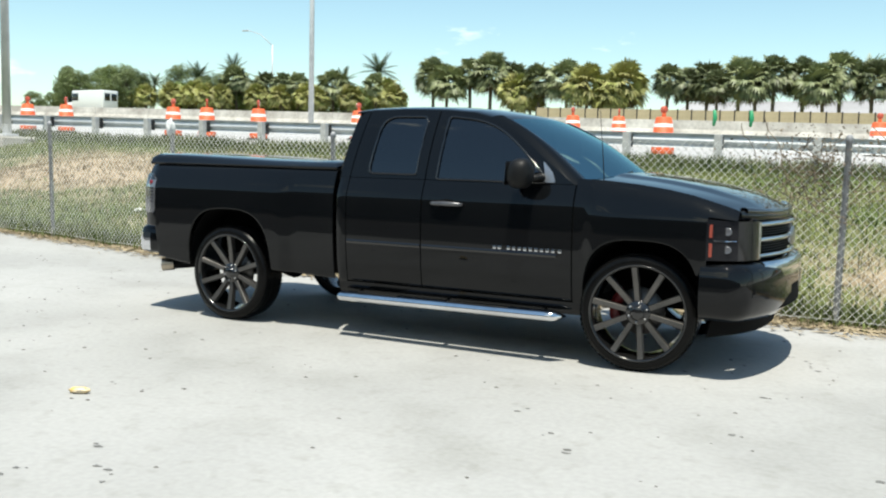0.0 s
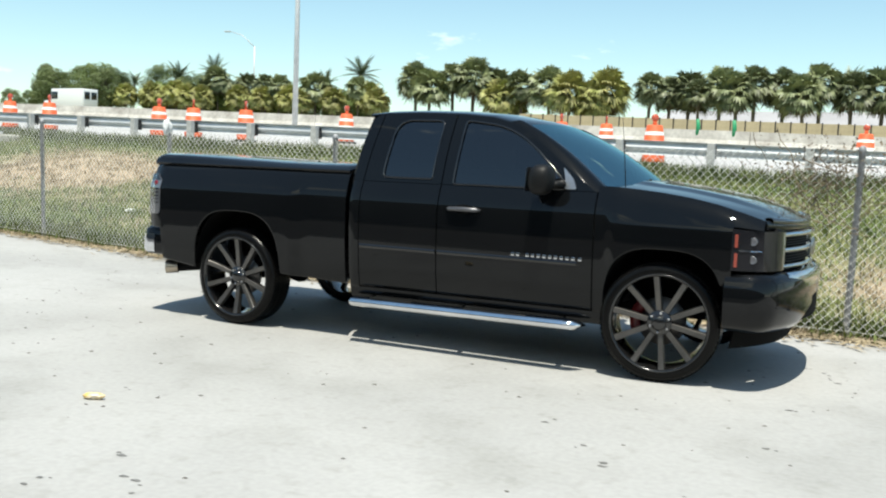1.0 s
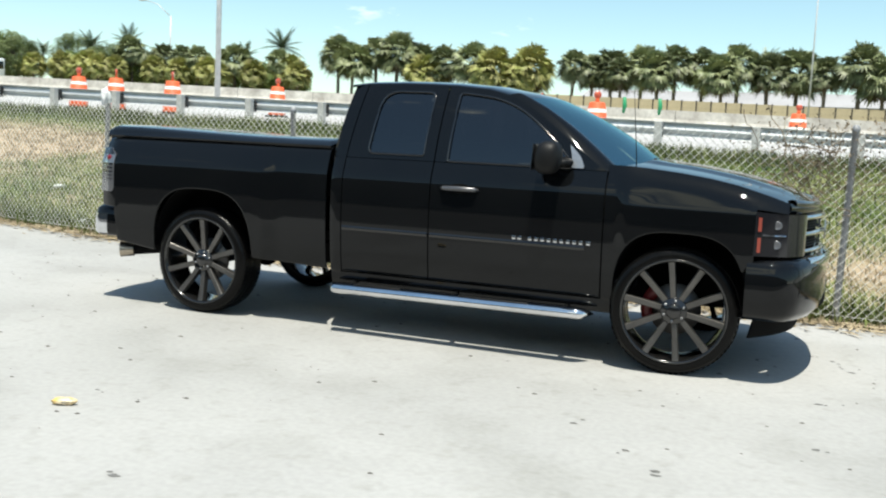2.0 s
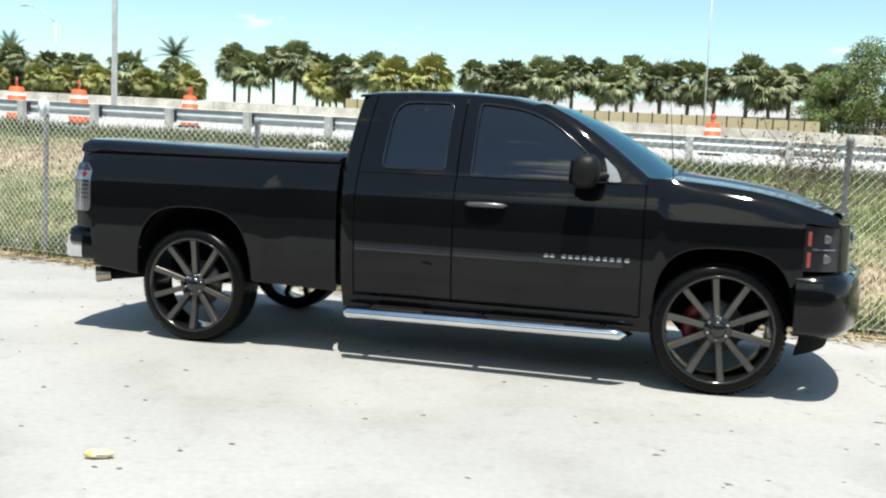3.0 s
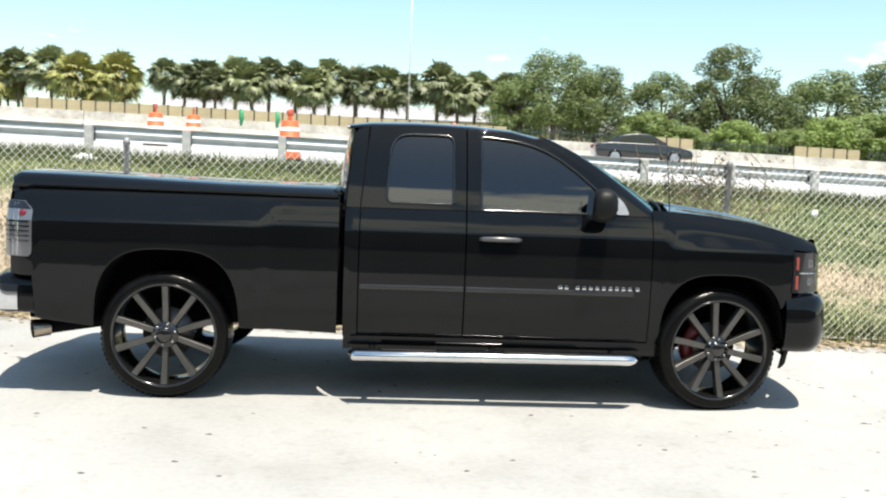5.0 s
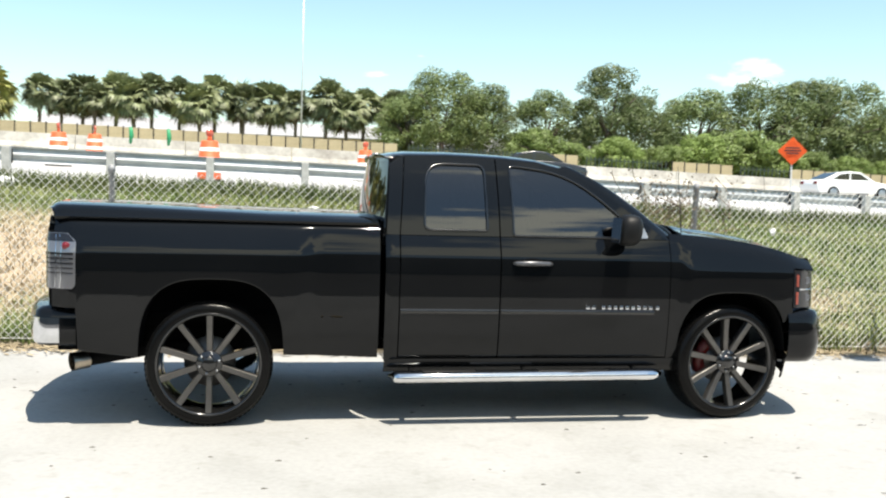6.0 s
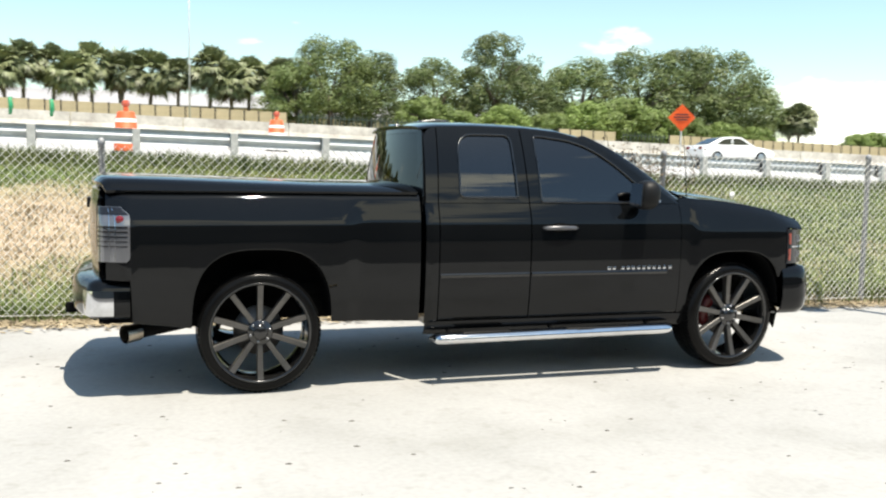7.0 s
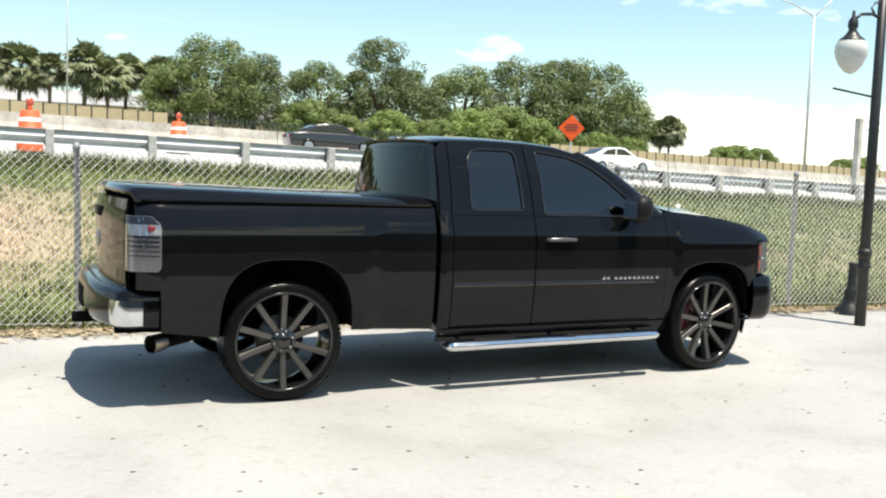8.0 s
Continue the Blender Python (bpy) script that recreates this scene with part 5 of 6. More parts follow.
# wheels: outer face towards -y, at the origin
def wheel():
    w = new("wheel")
    bm = bmesh.new()
    prof = [(0.318, -0.125), (0.345, -0.133), (0.375, -0.130), (0.396, -0.115), (0.405, -0.09), (0.408, -0.05), (0.408, 0.05), (0.405, 0.09), (0.396, 0.115), (0.375, 0.13), (0.318, 0.125)]
    lathe(bm, prof, 72, axis="y")
    tyre = part("tyre", bm, M_TYRE, w, "low-profile black tyre")
    # tread blocks
    bm = bmesh.new()
    for k in range(72):
        a = k * math.tau / 72
        for yb, off in ((-0.085, 0.0), (-0.03, 0.5), (0.03, 0.0), (0.085, 0.5)):
            b = a + off * math.tau / 72
            c, s_ = math.cos(b), math.sin(b)
            r = 0.4035 if abs(yb) > 0.05 else 0.407
            q = []
            for da, dy in ((-0.030, -0.021), (0.030, -0.021), (0.030, 0.021), (-0.030, 0.021)):
                for rr in (r, r + 0.0035):
                    q.append(bm.verts.new((rr * math.cos(b + da), yb + dy, rr * math.sin(b + da))))
            for f in ((1, 3, 5, 7), (0, 2, 3, 1), (2, 4, 5, 3), (4, 6, 7, 5), (6, 0, 1, 7)):
                bm.faces.new([q[i] for i in f])
    bmesh.ops.recalc_face_normals(bm, faces=bm.faces[:])
    part("tread", bm, M_TYRE, tyre, smooth=False)
    bm = bmesh.new()
    lathe(bm, [(0.335, -0.128), (0.338, -0.133), (0.333, -0.136), (0.322, -0.128), (0.314, -0.105), (0.310, -0.04), (0.300, 0.04), (0.31, 0.12)], 72, axis="y")
    rim = part("rim", bm, M_RIM, w, "gloss black rim barrel")
    # ten flat spokes
    for k in range(10):
        a = k * math.tau / 10 + math.pi / 10
        c, s_ = math.cos(a), math.sin(a)
        bm = bmesh.new()
        rows = []
        for r, wd, y in ((0.055, 0.017, -0.085), (0.10, 0.0185, -0.090), (0.22, 0.0195, -0.104), (0.300, 0.0205, -0.118), (0.322, 0.0205, -0.124)):
            rows.append([bm.verts.new((r * c - o * wd * s_, y + d, r * s_ + o * wd * c)) for o, d in ((-1.05, 0.05), (-1, 0.004), (-0.85, 0), (0.85, 0), (1, 0.004), (1.05, 0.05))])
        for p, q in zip(rows, rows[1:]):
            for j in range(5):
                bm.faces.new((p[j], q[j], q[j + 1], p[j + 1]))
        bmesh.ops.recalc_face_normals(bm, faces=bm.faces[:])
        if sum(f.normal.y for f in bm.faces) > 0:
            bmesh.ops.reverse_faces(bm, faces=bm.faces[:])
        part("spoke", bm, M_SPOKE, rim, smooth=False)
    bm = bmesh.new()
    lathe(bm, [(0.085, -0.05), (0.085, -0.088), (0.080, -0.094), (0.05, -0.094), (0.046, -0.112), (0.04, -0.116), (0.0, -0.118)], 32, axis="y")
    part("hub_cap", bm, M_RIM, rim)
    for k in range(6):
        a = k * math.tau / 6 + 0.3
        bm = lathe(bmesh.new(), [(0.0, -0.106), (0.006, -0.105), (0.009, -0.10), (0.009, -0.09)], 8, axis="y", center=(0.066 * math.cos(a), 0, 0.066 * math.sin(a)))
        part("lug_nut", bm, M_STEEL, rim)
    bm = lathe(bmesh.new(), [(0.0, -0.02), (0.07, -0.03), (0.09, 0.0), (0.165, 0.0), (0.168, 0.012), (0.165, 0.024), (0.05, 0.024)], 40, axis="y")
    part("brake_disc", bm, M_SPOKE, w)
    return w


wheel0 = wheel()
wheel0.parent = truck
STEER = 6.0
wheel0.matrix_basis = pose(0.03, -0.845, WHEEL_R)
for at, rz, tw in (((BASE, -0.845, WHEEL_R), STEER, -6), ((0.03, 0.845, WHEEL_R), 180, 10), ((BASE, 0.845, WHEEL_R), 180 + STEER, 50)):
    copy_thing(wheel0, pose(*at, 0, 0, rz) @ pose(0, 0, 0, 0, tw, 0))
for s in (-1, 1):
    bm = bmesh.new()
    grid(span(2.3, 3.6, 8), range(5), lambda a, k: (BASE + (0.15 + 0.055 * (0, 0, 1, 1, 0)[k]) * math.cos(a), s * (0.845 - (0.035, -0.03, -0.03, 0.035, 0.035)[k]), WHEEL_R + (0.12 + 0.075 * (0, 0, 1, 1, 0)[k]) * math.sin(a)), bm)
    part("brake_caliper", bm, M_RED, truck, "red brake caliper", thick=0.01)


# ---- trees ----
rng = random.Random(7)


def fan_leaf(verts, faces, base, way, droop, size, rng, n=15):
    """One fan leaf: narrow pleats spread round a stalk's end, their tips bent down."""
    way = way.normalized()
    side = way.cross(Vector((0, 0, 1)))
    side = (side if side.length > 0.2 else Vector((rng.gauss(0, 1), rng.gauss(0, 1), 0))).normalized()
    tilt = rng.gauss(0, 0.45)
    up = side.cross(way).normalized()
    side = (side * math.cos(tilt) + up * math.sin(tilt)).normalized()
    for k in range(n):
        a = (k / (n - 1) - 0.5) * 3.7
        d = way * math.cos(a) + side * math.sin(a)
        length = size * (1.0 - 0.12 * abs(a)) * rng.uniform(0.9, 1.1)
        fold = up * size * 0.10 * abs(math.sin(a))
        mid = base + d * length * 0.55 + fold
        tip = base + d * length + fold + Vector((0, 0, -droop * length * rng.uniform(0.5, 1.2)))
        w = (way * -math.sin(a) + side * math.cos(a)) * size * 0.085
        k0 = len(verts)
        verts += [tuple(base), tuple(mid - w), tuple(tip), tuple(mid + w)]
        faces.append((k0, k0 + 1, k0 + 2, k0 + 3))


def fan_palm(height, crown, seed, gold=False):
    """A trunk and a round head of stalked fan leaves, the oldest hanging dead below."""
    rng = random.Random(seed)
    t = thing("fan_palm", "yellowing fan palm with a bushy crown" if gold else "sabal fan palm with a shaggy round grey-green crown", "palm tree", "palms along the highway")
    bm = bmesh.new()
    lean = rng.uniform(-0.3, 0.3)
    pts = [(lean * k * k, 0, -0.3 + (height + 0.3) * k) for k in span(0, 1, 8)]
    tube(bm, pts, [0.26, 0.2, 0.18, 0.18, 0.19, 0.22, 0.27, 0.18], 9)
    part("trunk", bm, M_TRUNK, t)
    top = Vector(pts[-1])
    verts, faces = [], []
    count = 72
    for k in range(count):
        f = k / (count - 1)
        az = k * 2.39996 + rng.uniform(-0.25, 0.25)
        el = 1.5 - 2.25 * f ** 0.9 + rng.uniform(-0.12, 0.12)
        d = Vector((math.cos(az) * math.cos(el), math.sin(az) * math.cos(el), math.sin(el)))
        stalk = crown * rng.uniform(0.40, 0.60) * (1.0 if k > 6 else 0.9)
        b = top + d * stalk + Vector((0, 0, -0.10 * stalk * math.cos(el)))
        w = d.cross(Vector((0, 0, 1))).normalized() * 0.025
        k0 = len(verts)
        verts += [tuple(top - w), tuple(top + w), tuple(b + w), tuple(b - w)]
        faces.append((k0, k0 + 1, k0 + 2, k0 + 3))
        fan_leaf(verts, faces, b, d + Vector((0, 0, -0.18 * math.cos(el))), 0.20 + 0.22 * math.cos(el), crown * rng.uniform(0.42, 0.52), rng)
    me = bpy.data.meshes.new("crown")
    me.from_pydata(verts, [], faces)
    me.materials.append(M_FANGOLD if gold else M_FAN)
    new("crown", me).parent = t
    verts, faces = [], []
    for k in range(16):
        az = k * 2.39996
        d = Vector((math.cos(az) * 0.55, math.sin(az) * 0.55, -1.0)).normalized()
        fan_leaf(verts, faces, top + d * crown * rng.uniform(0.30, 0.50), d, 0.3, crown * 0.36, rng, 9)
    me = bpy.data.meshes.new("dead_skirt")
    me.from_pydata(verts, [], faces)
    me.materials.append(M_SKIRT)
    skirt = new("dead_skirt", me)
    skirt.parent, skirt["label"] = t, "hanging dead brown fronds"
    return t


def feather_palm(height, crown, seed):
    rng = random.Random(seed)
    t = thing("coconut_palm", "tall coconut palm with arching feathery fronds", "palm tree", "palms along the highway")
    bm = bmesh.new()
    pts = [(0.5 * k * k, 0, -0.3 + (height + 0.3) * k) for k in span(0, 1, 8)]
    tube(bm, pts, [0.22, 0.17, 0.15, 0.14, 0.13, 0.13, 0.12, 0.11], 9)
    part("trunk", bm, M_TRUNK, t)
    top = Vector(pts[-1])
    bm = bmesh.new()
    for k in range(16):
        az = k * 2.39996 + rng.uniform(-0.2, 0.2)
        el = -0.15 + 1.5 * (k / 15.0) ** 0.9 + rng.uniform(-0.1, 0.1)
        out = Vector((math.cos(az), math.sin(az), 0))
        side = Vector((-math.sin(az), math.cos(az), 0))
        length = crown * rng.uniform(0.85, 1.1)
        prev = top
        for j in range(1, 13):
            u = j / 12
            p = top + out * length * u * math.cos(el) + Vector((0, 0, length * (math.sin(el) * u - 0.42 * u * u * math.cos(el)))) + out * 0.2 * length * u * u * math.sin(el)
            for s in (-1, 1):
                tip = p + side * s * length * 0.22 * math.sin(math.pi * min(1, u * 0.85 + 0.14)) + (p - prev) * 1.1 + Vector((0, 0, -0.11 * length * math.cos(el) * math.sin(math.pi * min(1, u * 0.9 + 0.1))))
                bm.faces.new([bm.verts.new(q) for q in (prev, p, tip)])
            prev = p
    part("crown", bm, M_FEATHER, t, smooth=False)
    return t


def leafy_tree(height, width, seed, light=False, kind="broad"):
    """Trunk, limbs, and a crown of leaf clumps with an uneven outline."""
    rng = random.Random(seed)
    t = thing("conifer_tree" if kind == "cone" else "broadleaf_tree", "dark feathery conifer with a pointed crown" if kind == "cone" else "light-green leafy tree" if light else "large dark-green broadleaf tree with a lumpy crown", "tree", "trees beyond the highway")
    bm = bmesh.new()
    tube(bm, [(0, 0, -0.4), (0.1, 0, height * 0.2), (0.0, 0.1, height * 0.42)], [0.34, 0.26, 0.2], 9)
    limbs, clumps = [], []
    for k in range(9):
        az = k * 2.39996 + rng.uniform(-0.3, 0.3)
        e = Vector((math.cos(az) * width * 0.33, math.sin(az) * width * 0.33, height * rng.uniform(0.5, 0.82)))
        tube(bm, [(0, 0.05, height * 0.3), tuple(e * 0.55 + Vector((0, 0, height * 0.22))), tuple(e)], [0.14, 0.09, 0.04], 6)
        limbs.append(e)
    part("trunk", bm, M_BARK, t)
    for k in range(84):
        az, r = rng.uniform(0, math.tau), rng.uniform(0.25, 1.0) ** 0.6
        h = rng.uniform(0.10, 1.0)
        prof = math.sin(math.pi * min(1.0, 0.14 + h * 0.80)) ** 0.7 if kind == "broad" else (1.02 - h) * (0.75 + 0.35 * math.sin(h * 17))
        c = Vector((math.cos(az) * r * width * 0.5 * prof, math.sin(az) * r * width * 0.5 * prof, height * (0.10 + 0.86 * h)))
        clumps.append((c, width * rng.uniform(0.075, 0.14)))
    verts, faces = [], []
    for c, r in clumps:
        for _ in range(250):
            d = Vector((rng.gauss(0, 1), rng.gauss(0, 1), rng.gauss(0.25, 1))).normalized()
            p = c + Vector((d.x, d.y, d.z * 0.8)) * r * rng.uniform(0.75, 1.12)
            a = Vector((rng.gauss(0, 1), rng.gauss(0, 1), rng.gauss(0, 0.6))).normalized()
            n = (d + 0.42 * Vector((rng.gauss(0, 1), rng.gauss(0, 1), rng.gauss(0.3, 1)))).normalized()
            a = (a - n * a.dot(n)).normalized()
            b = n.cross(a)
            s = rng.uniform(0.07, 0.145)
            k = len(verts)
            verts += [p - a * s, p - b * s * 0.55, p + a * s, p + b * s * 0.55]
            faces.append((k, k + 1, k + 2, k + 3))
    me = bpy.data.meshes.new("crown")
    me.from_pydata([tuple(v) for v in verts], [], faces)
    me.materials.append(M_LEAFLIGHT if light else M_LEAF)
    crown = new("crown", me)
    crown.parent = t
    return t


def plant(master, x, y, size=1.0, turn=None, lower=0.0):
    turn = rng.uniform(0, 360) if turn is None else turn
    m = pose(x, y, road_z(x, y) - 0.1 - lower, 0, 0, turn) @ Matrix.Scale(size, 4)
    if master in planted:
        o = copy_thing(master, m)
        o.scale = (size, size, size)
        return o
    planted.add(master)
    master.matrix_basis = m
    return master


planted = set()
fans = [fan_palm(5.2, 2.7, 1), fan_palm(4.9, 3.0, 2), fan_palm(5.6, 2.5, 3)]
golds = [fan_palm(4.0, 2.9, 4, True)]
cocos = [feather_palm(6.6, 3.4, 5), feather_palm(6.3, 3.2, 6)]
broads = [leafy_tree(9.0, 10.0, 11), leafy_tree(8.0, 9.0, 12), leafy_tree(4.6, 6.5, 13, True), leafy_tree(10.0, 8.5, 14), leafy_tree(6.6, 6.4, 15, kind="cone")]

# fan palms: (x, top height over the world's floor) along the far side
FANS = [(-77.5, 12.0), (-74, 11.2), (-70.6, 10.9), (-67, 10.6), (-61.5, 10.9), (-55.5, 10.3), (-48.6, 12.0), (-46.2, 11.2), (-44.2, 12.0), (-41.6, 12.5), (-39.6, 11.6), (-37.8, 10.3), (-34.9, 10.9), (-32.0, 11.4),
        (-21.0, 11.1), (-19.4, 10.8), (-17.4, 11.5), (-15.9, 11.0), (-14.4, 12.4), (-12.4, 12.0), (-10.9, 12.4), (-8.4, 12.2), (-6.2, 11.6), (-4.9, 12.6), (-2.2, 11.8), (0.4, 12.4), (3.0, 11.4), (5.9, 12.6), (8.0, 11.4), (9.9, 12.0), (13.2, 12.0), (76.0, 9.7), (74.2, 8.9)]
FULL = (5.2 + 2.7 * 0.86, 4.9 + 3.0 * 0.86, 5.6 + 2.5 * 0.86)
for i, (px, top) in enumerate(FANS):
    y = 90 + rng.uniform(-2, 2)
    plant(fans[i % 3], px, y, (top + (0.0 if px > -16 else 0.6 if px > -22 else 1.2) - road_z(px, y)) / FULL[i % 3])
for px, top in ((-98, 9.6), (-94, 9.4), (-91, 9.8), (-88, 10.2), (-85.5, 9.9), (-83, 10.3), (-80.5, 9.8), (-78, 9.6), (-72, 9.6), (-68.5, 9.4), (-65, 9.7), (-62.5, 9.2), (-59, 9.4), (-54.5, 10.2), (-52.5, 9.2), (-37.0, 10.2), (-36.2, 9.4), (-28.9, 10.9), (-26.6, 10.0), (-25.4, 11.3)):
    y = 88 + rng.uniform(-1.5, 1.5)
    plant(golds[0], px, y, (top + 0.9 - road_z(px, y)) / 6.5)
for i, (px, top) in enumerate(((-97, 12.6), (-89, 14.2), (-82.6, 14.6), (-64.2, 12.9), (-58.5, 14.2), (-2.4, 12.6), (44.4, 10.4))):
    y = 94.0
    plant(cocos[i % 2], px, y, (top + 0.2 - road_z(px, y)) / 9.0, 40 * i)
for k, px, py, size in ((4, -110, 90, 1.0), (2, -89.5, 92, 0.95), (2, -86, 91, 0.9), (2, -79, 92, 0.95), (2, -74.5, 92, 0.8), (2, -70, 93, 0.85), (2, -66, 92, 0.8), (2, -60.5, 93, 0.85), (2, -56.5, 92, 0.8), (1, -118, 94, 0.36), (1, -106.5, 88, 0.74), (1, -103.0, 91, 0.80), (0, -99.5, 90, 0.74), (1, -95, 88, 0.74), (0, -91, 94, 0.74), (1, -87, 95, 0.70), (1, -81, 95, 0.66), (1, -75, 96, 0.62), (1, -125, 96, 0.38),
                        (0, 17.2, 86, 1.0), (1, 21.8, 88, 1.0), (1, 14.2, 87, 0.85), (3, 35.4, 88, 1.12), (1, 29.2, 90, 1.0), (0, 39.4, 92, 0.95), (1, 48.2, 94, 1.2),
                        (0, 55, 92, 1.22), (3, 60.5, 92, 1.18), (0, 65.5, 93, 1.32), (1, 71, 94, 1.05), (2, 44, 84, 1.0), (2, 48.5, 84, 1.15), (2, 25.4, 80, 0.85), (2, 28.5, 79, 0.62), (2, 52, 84, 0.95), (2, 57, 85, 0.8), (2, 34, 82, 0.8), (2, 39, 82, 0.7), (2, 62, 86, 0.75), (2, 67, 87, 0.7),
                        (2, 96.5, 104, 0.78), (2, 100.2, 105, 0.86), (2, 103.8, 104, 0.82), (2, 108.5, 106, 0.5), (2, 121, 104, 0.70), (2, 125.5, 104, 0.80)):
    plant(broads[k], px, py, size)


# ---- grass ----
def tufts(name, label, material, count, seed, where, height, lean, straw=False):
    r = np.random.RandomState(seed)
    verts, faces = [], []
    made = 0
    while made < count:
        x, y = where(r)
        d = dryness(x, y)
        keep = (d - 0.35 if straw else 0.45 - d) + 0.3 * noise.noise((x * 0.9, y * 1.1, seed * 1.7))
        if keep < r.uniform(-0.35, 0.35):
            made += 0.4
            continue
        z = ground_z(x, y)
        for _ in range(4):
            h = height * r.uniform(0.45, 1.25) * (1 + 0.6 * max(0, keep))
            a, w = r.uniform(0, math.tau), r.uniform(0.004, 0.010)
            ox, oy = r.normal(0, 0.05, 2)
            dx, dy = math.cos(a), math.sin(a)
            b = r.uniform(0.15, lean)
            k = len(verts)
            px, py = x + ox, y + oy
            verts += [(px - dy * w, py + dx * w, z - 0.02), (px + dy * w, py - dx * w, z - 0.02),
                      (px + dx * h * b * 0.4 + dy * w * 0.8, py + dy * h * b * 0.4 - dx * w * 0.8, z + h * 0.6), (px + dx * h * b * 0.4 - dy * w * 0.8, py + dy * h * b * 0.4 + dx * w * 0.8, z + h * 0.6),
                      (px + dx * h * b, py + dy * h * b, z + h * (1.0 - 0.25 * b))]
            faces += [(k, k + 1, k + 2, k + 3), (k + 3, k + 2, k + 4)]
        made += 1
    me = bpy.data.meshes.new(name)
    me.from_pydata(verts, [], faces)
    me.materials.append(material)
    return tagged(new(name, me), label, "grass", kind="stuff")


def bank(r):
    x = r.uniform(-24, 26)
    f = fence_y(x) - 0.05
    return x, f + (rail_y(x) - f - 0.5) * r.uniform(0, 1) ** 1.4


def fence_foot(r):
    x = r.uniform(-22, 24)
    return x, fence_y(x) - 0.05 + abs(r.normal(0, 0.25))


tufts("grass", "green weeds and grass on the bank", M_BLADE, 52000, 3, bank, 0.10, 1.4)
tufts("dry_grass", "dry straw-coloured grass on the bank", M_STRAW, 30000, 8, bank, 0.055, 2.2, True)
def crest(r):
    x = r.uniform(-24, 26)
    return x, rail_y(x) - 0.5 - abs(r.normal(0, 0.55))


tufts("crest_weeds", "dark green weeds along the top of the bank", M_CREST, 9000, 12, crest, 0.24, 0.9)
tufts("weeds", "tall green weeds growing through the fence foot", M_BLADE, 3600, 5, fence_foot, 0.22, 0.8)

# straw and leaf litter along the lot's edge
r = np.random.RandomState(4)
verts, faces = [], []
for _ in range(16000):
    x = r.uniform(-16, 16)
    y = fence_y(x) + 0.05 - abs(r.normal(0, 0.20))
    z = lot_z(x, y) + r.uniform(0.004, 0.03)
    a, l, w = r.uniform(0, math.tau), r.uniform(0.02, 0.09), r.uniform(0.005, 0.018)
    dx, dy = math.cos(a), math.sin(a)
    k = len(verts)
    verts += [(x - dx * l, y - dy * l, z), (x + dy * w, y - dx * w, z + 0.006), (x + dx * l, y + dy * l, z + r.uniform(0, 0.02)), (x - dy * w, y + dx * w, z + 0.004)]
    faces.append((k, k + 1, k + 2, k + 3))
me = bpy.data.meshes.new("leaf_litter")
me.from_pydata(verts, [], faces)
me.materials.append(M_STRAW)
tagged(new("leaf_litter", me), "dry leaf and straw litter along the pavement edge", "leaf litter", kind="stuff")

# litter and crumbs of tar on the lot
bm = bmesh.new()
bmesh.ops.create_icosphere(bm, subdivisions=3, radius=1.0)
for v in bm.verts:
    q = v.co.copy()
    v.co = Vector((q.x * 0.08, q.y * 0.03, max(-0.02, q.z * 0.024))) + 0.012 * Vector((noise.noise(q * 2.1), noise.noise(q * 2.3 + Vector((5, 0, 0))), noise.noise(q * 1.9 + Vector((0, 7, 0)))))
wrap = tagged(part("crumpled_wrapper", bm, M_LITTER), "crumpled yellow paper wrapper on the concrete", "litter")
wrap.matrix_basis = pose(1.03, -3.42, 0.02, 0, 0, 25) @ Matrix.Scale(0.82, 4)
r = np.random.RandomState(9)
bm = bmesh.new()
for _ in range(420):
    x, y = r.uniform(-7, 8), r.uniform(-6.2, 1.2)
    s = r.uniform(0.004, 0.014)
    n = r.randint(5, 8)
    ring = [bm.verts.new((x + s * 1.6 * math.cos(k * math.tau / n) * r.uniform(0.6, 1.3), y + s * math.sin(k * math.tau / n) * r.uniform(0.6, 1.3), lot_z(x, y) + 0.001)) for k in range(n)]
    tip = bm.verts.new((x, y, lot_z(x, y) + s * 0.55))
    for k in range(n):
        bm.faces.new((ring[k], ring[(k + 1) % n], tip))
tagged(part("pebbles", bm, M_STONE, smooth=False), "small dark pebbles scattered on the concrete", "pebbles", kind="stuff")

# dark drips and damp spots, thin and ragged
r = np.random.RandomState(31)
bm = bmesh.new()
DRIPS = [(4.51, 0.23), (4.70, -0.04), (4.68, -0.17), (4.62, 0.10), (4.66, -1.14), (2.31, -4.36), (2.23, -4.29), (1.88, -4.56), (1.91, -4.53), (4.64, -2.18), (5.28, -2.54), (1.86, -4.05), (3.39, -2.30), (3.66, -2.70), (3.96, -2.88), (1.03, -3.14)]
for x0, y0 in DRIPS:
    for _ in range(2):
        x, y, s = x0 + r.normal(0, 0.05), y0 + r.normal(0, 0.03), r.uniform(0.006, 0.018)
        n = 11
        wob = r.uniform(0.55, 1.3, n)
        ring = [bm.verts.new((x + s * 1.5 * wob[k] * math.cos(k * math.tau / n), y + s * wob[k] * math.sin(k * math.tau / n), lot_z(x, y) + 0.002)) for k in range(n)]
        mid = bm.verts.new((x, y, lot_z(x, y) + 0.004))
        for k in range(n):
            bm.faces.new((ring[k], ring[(k + 1) % n], mid))
tagged(part("oil_drips", bm, M_DRIP, smooth=False), "dark oil drips and damp spots on the concrete", "oil stain", kind="stuff")

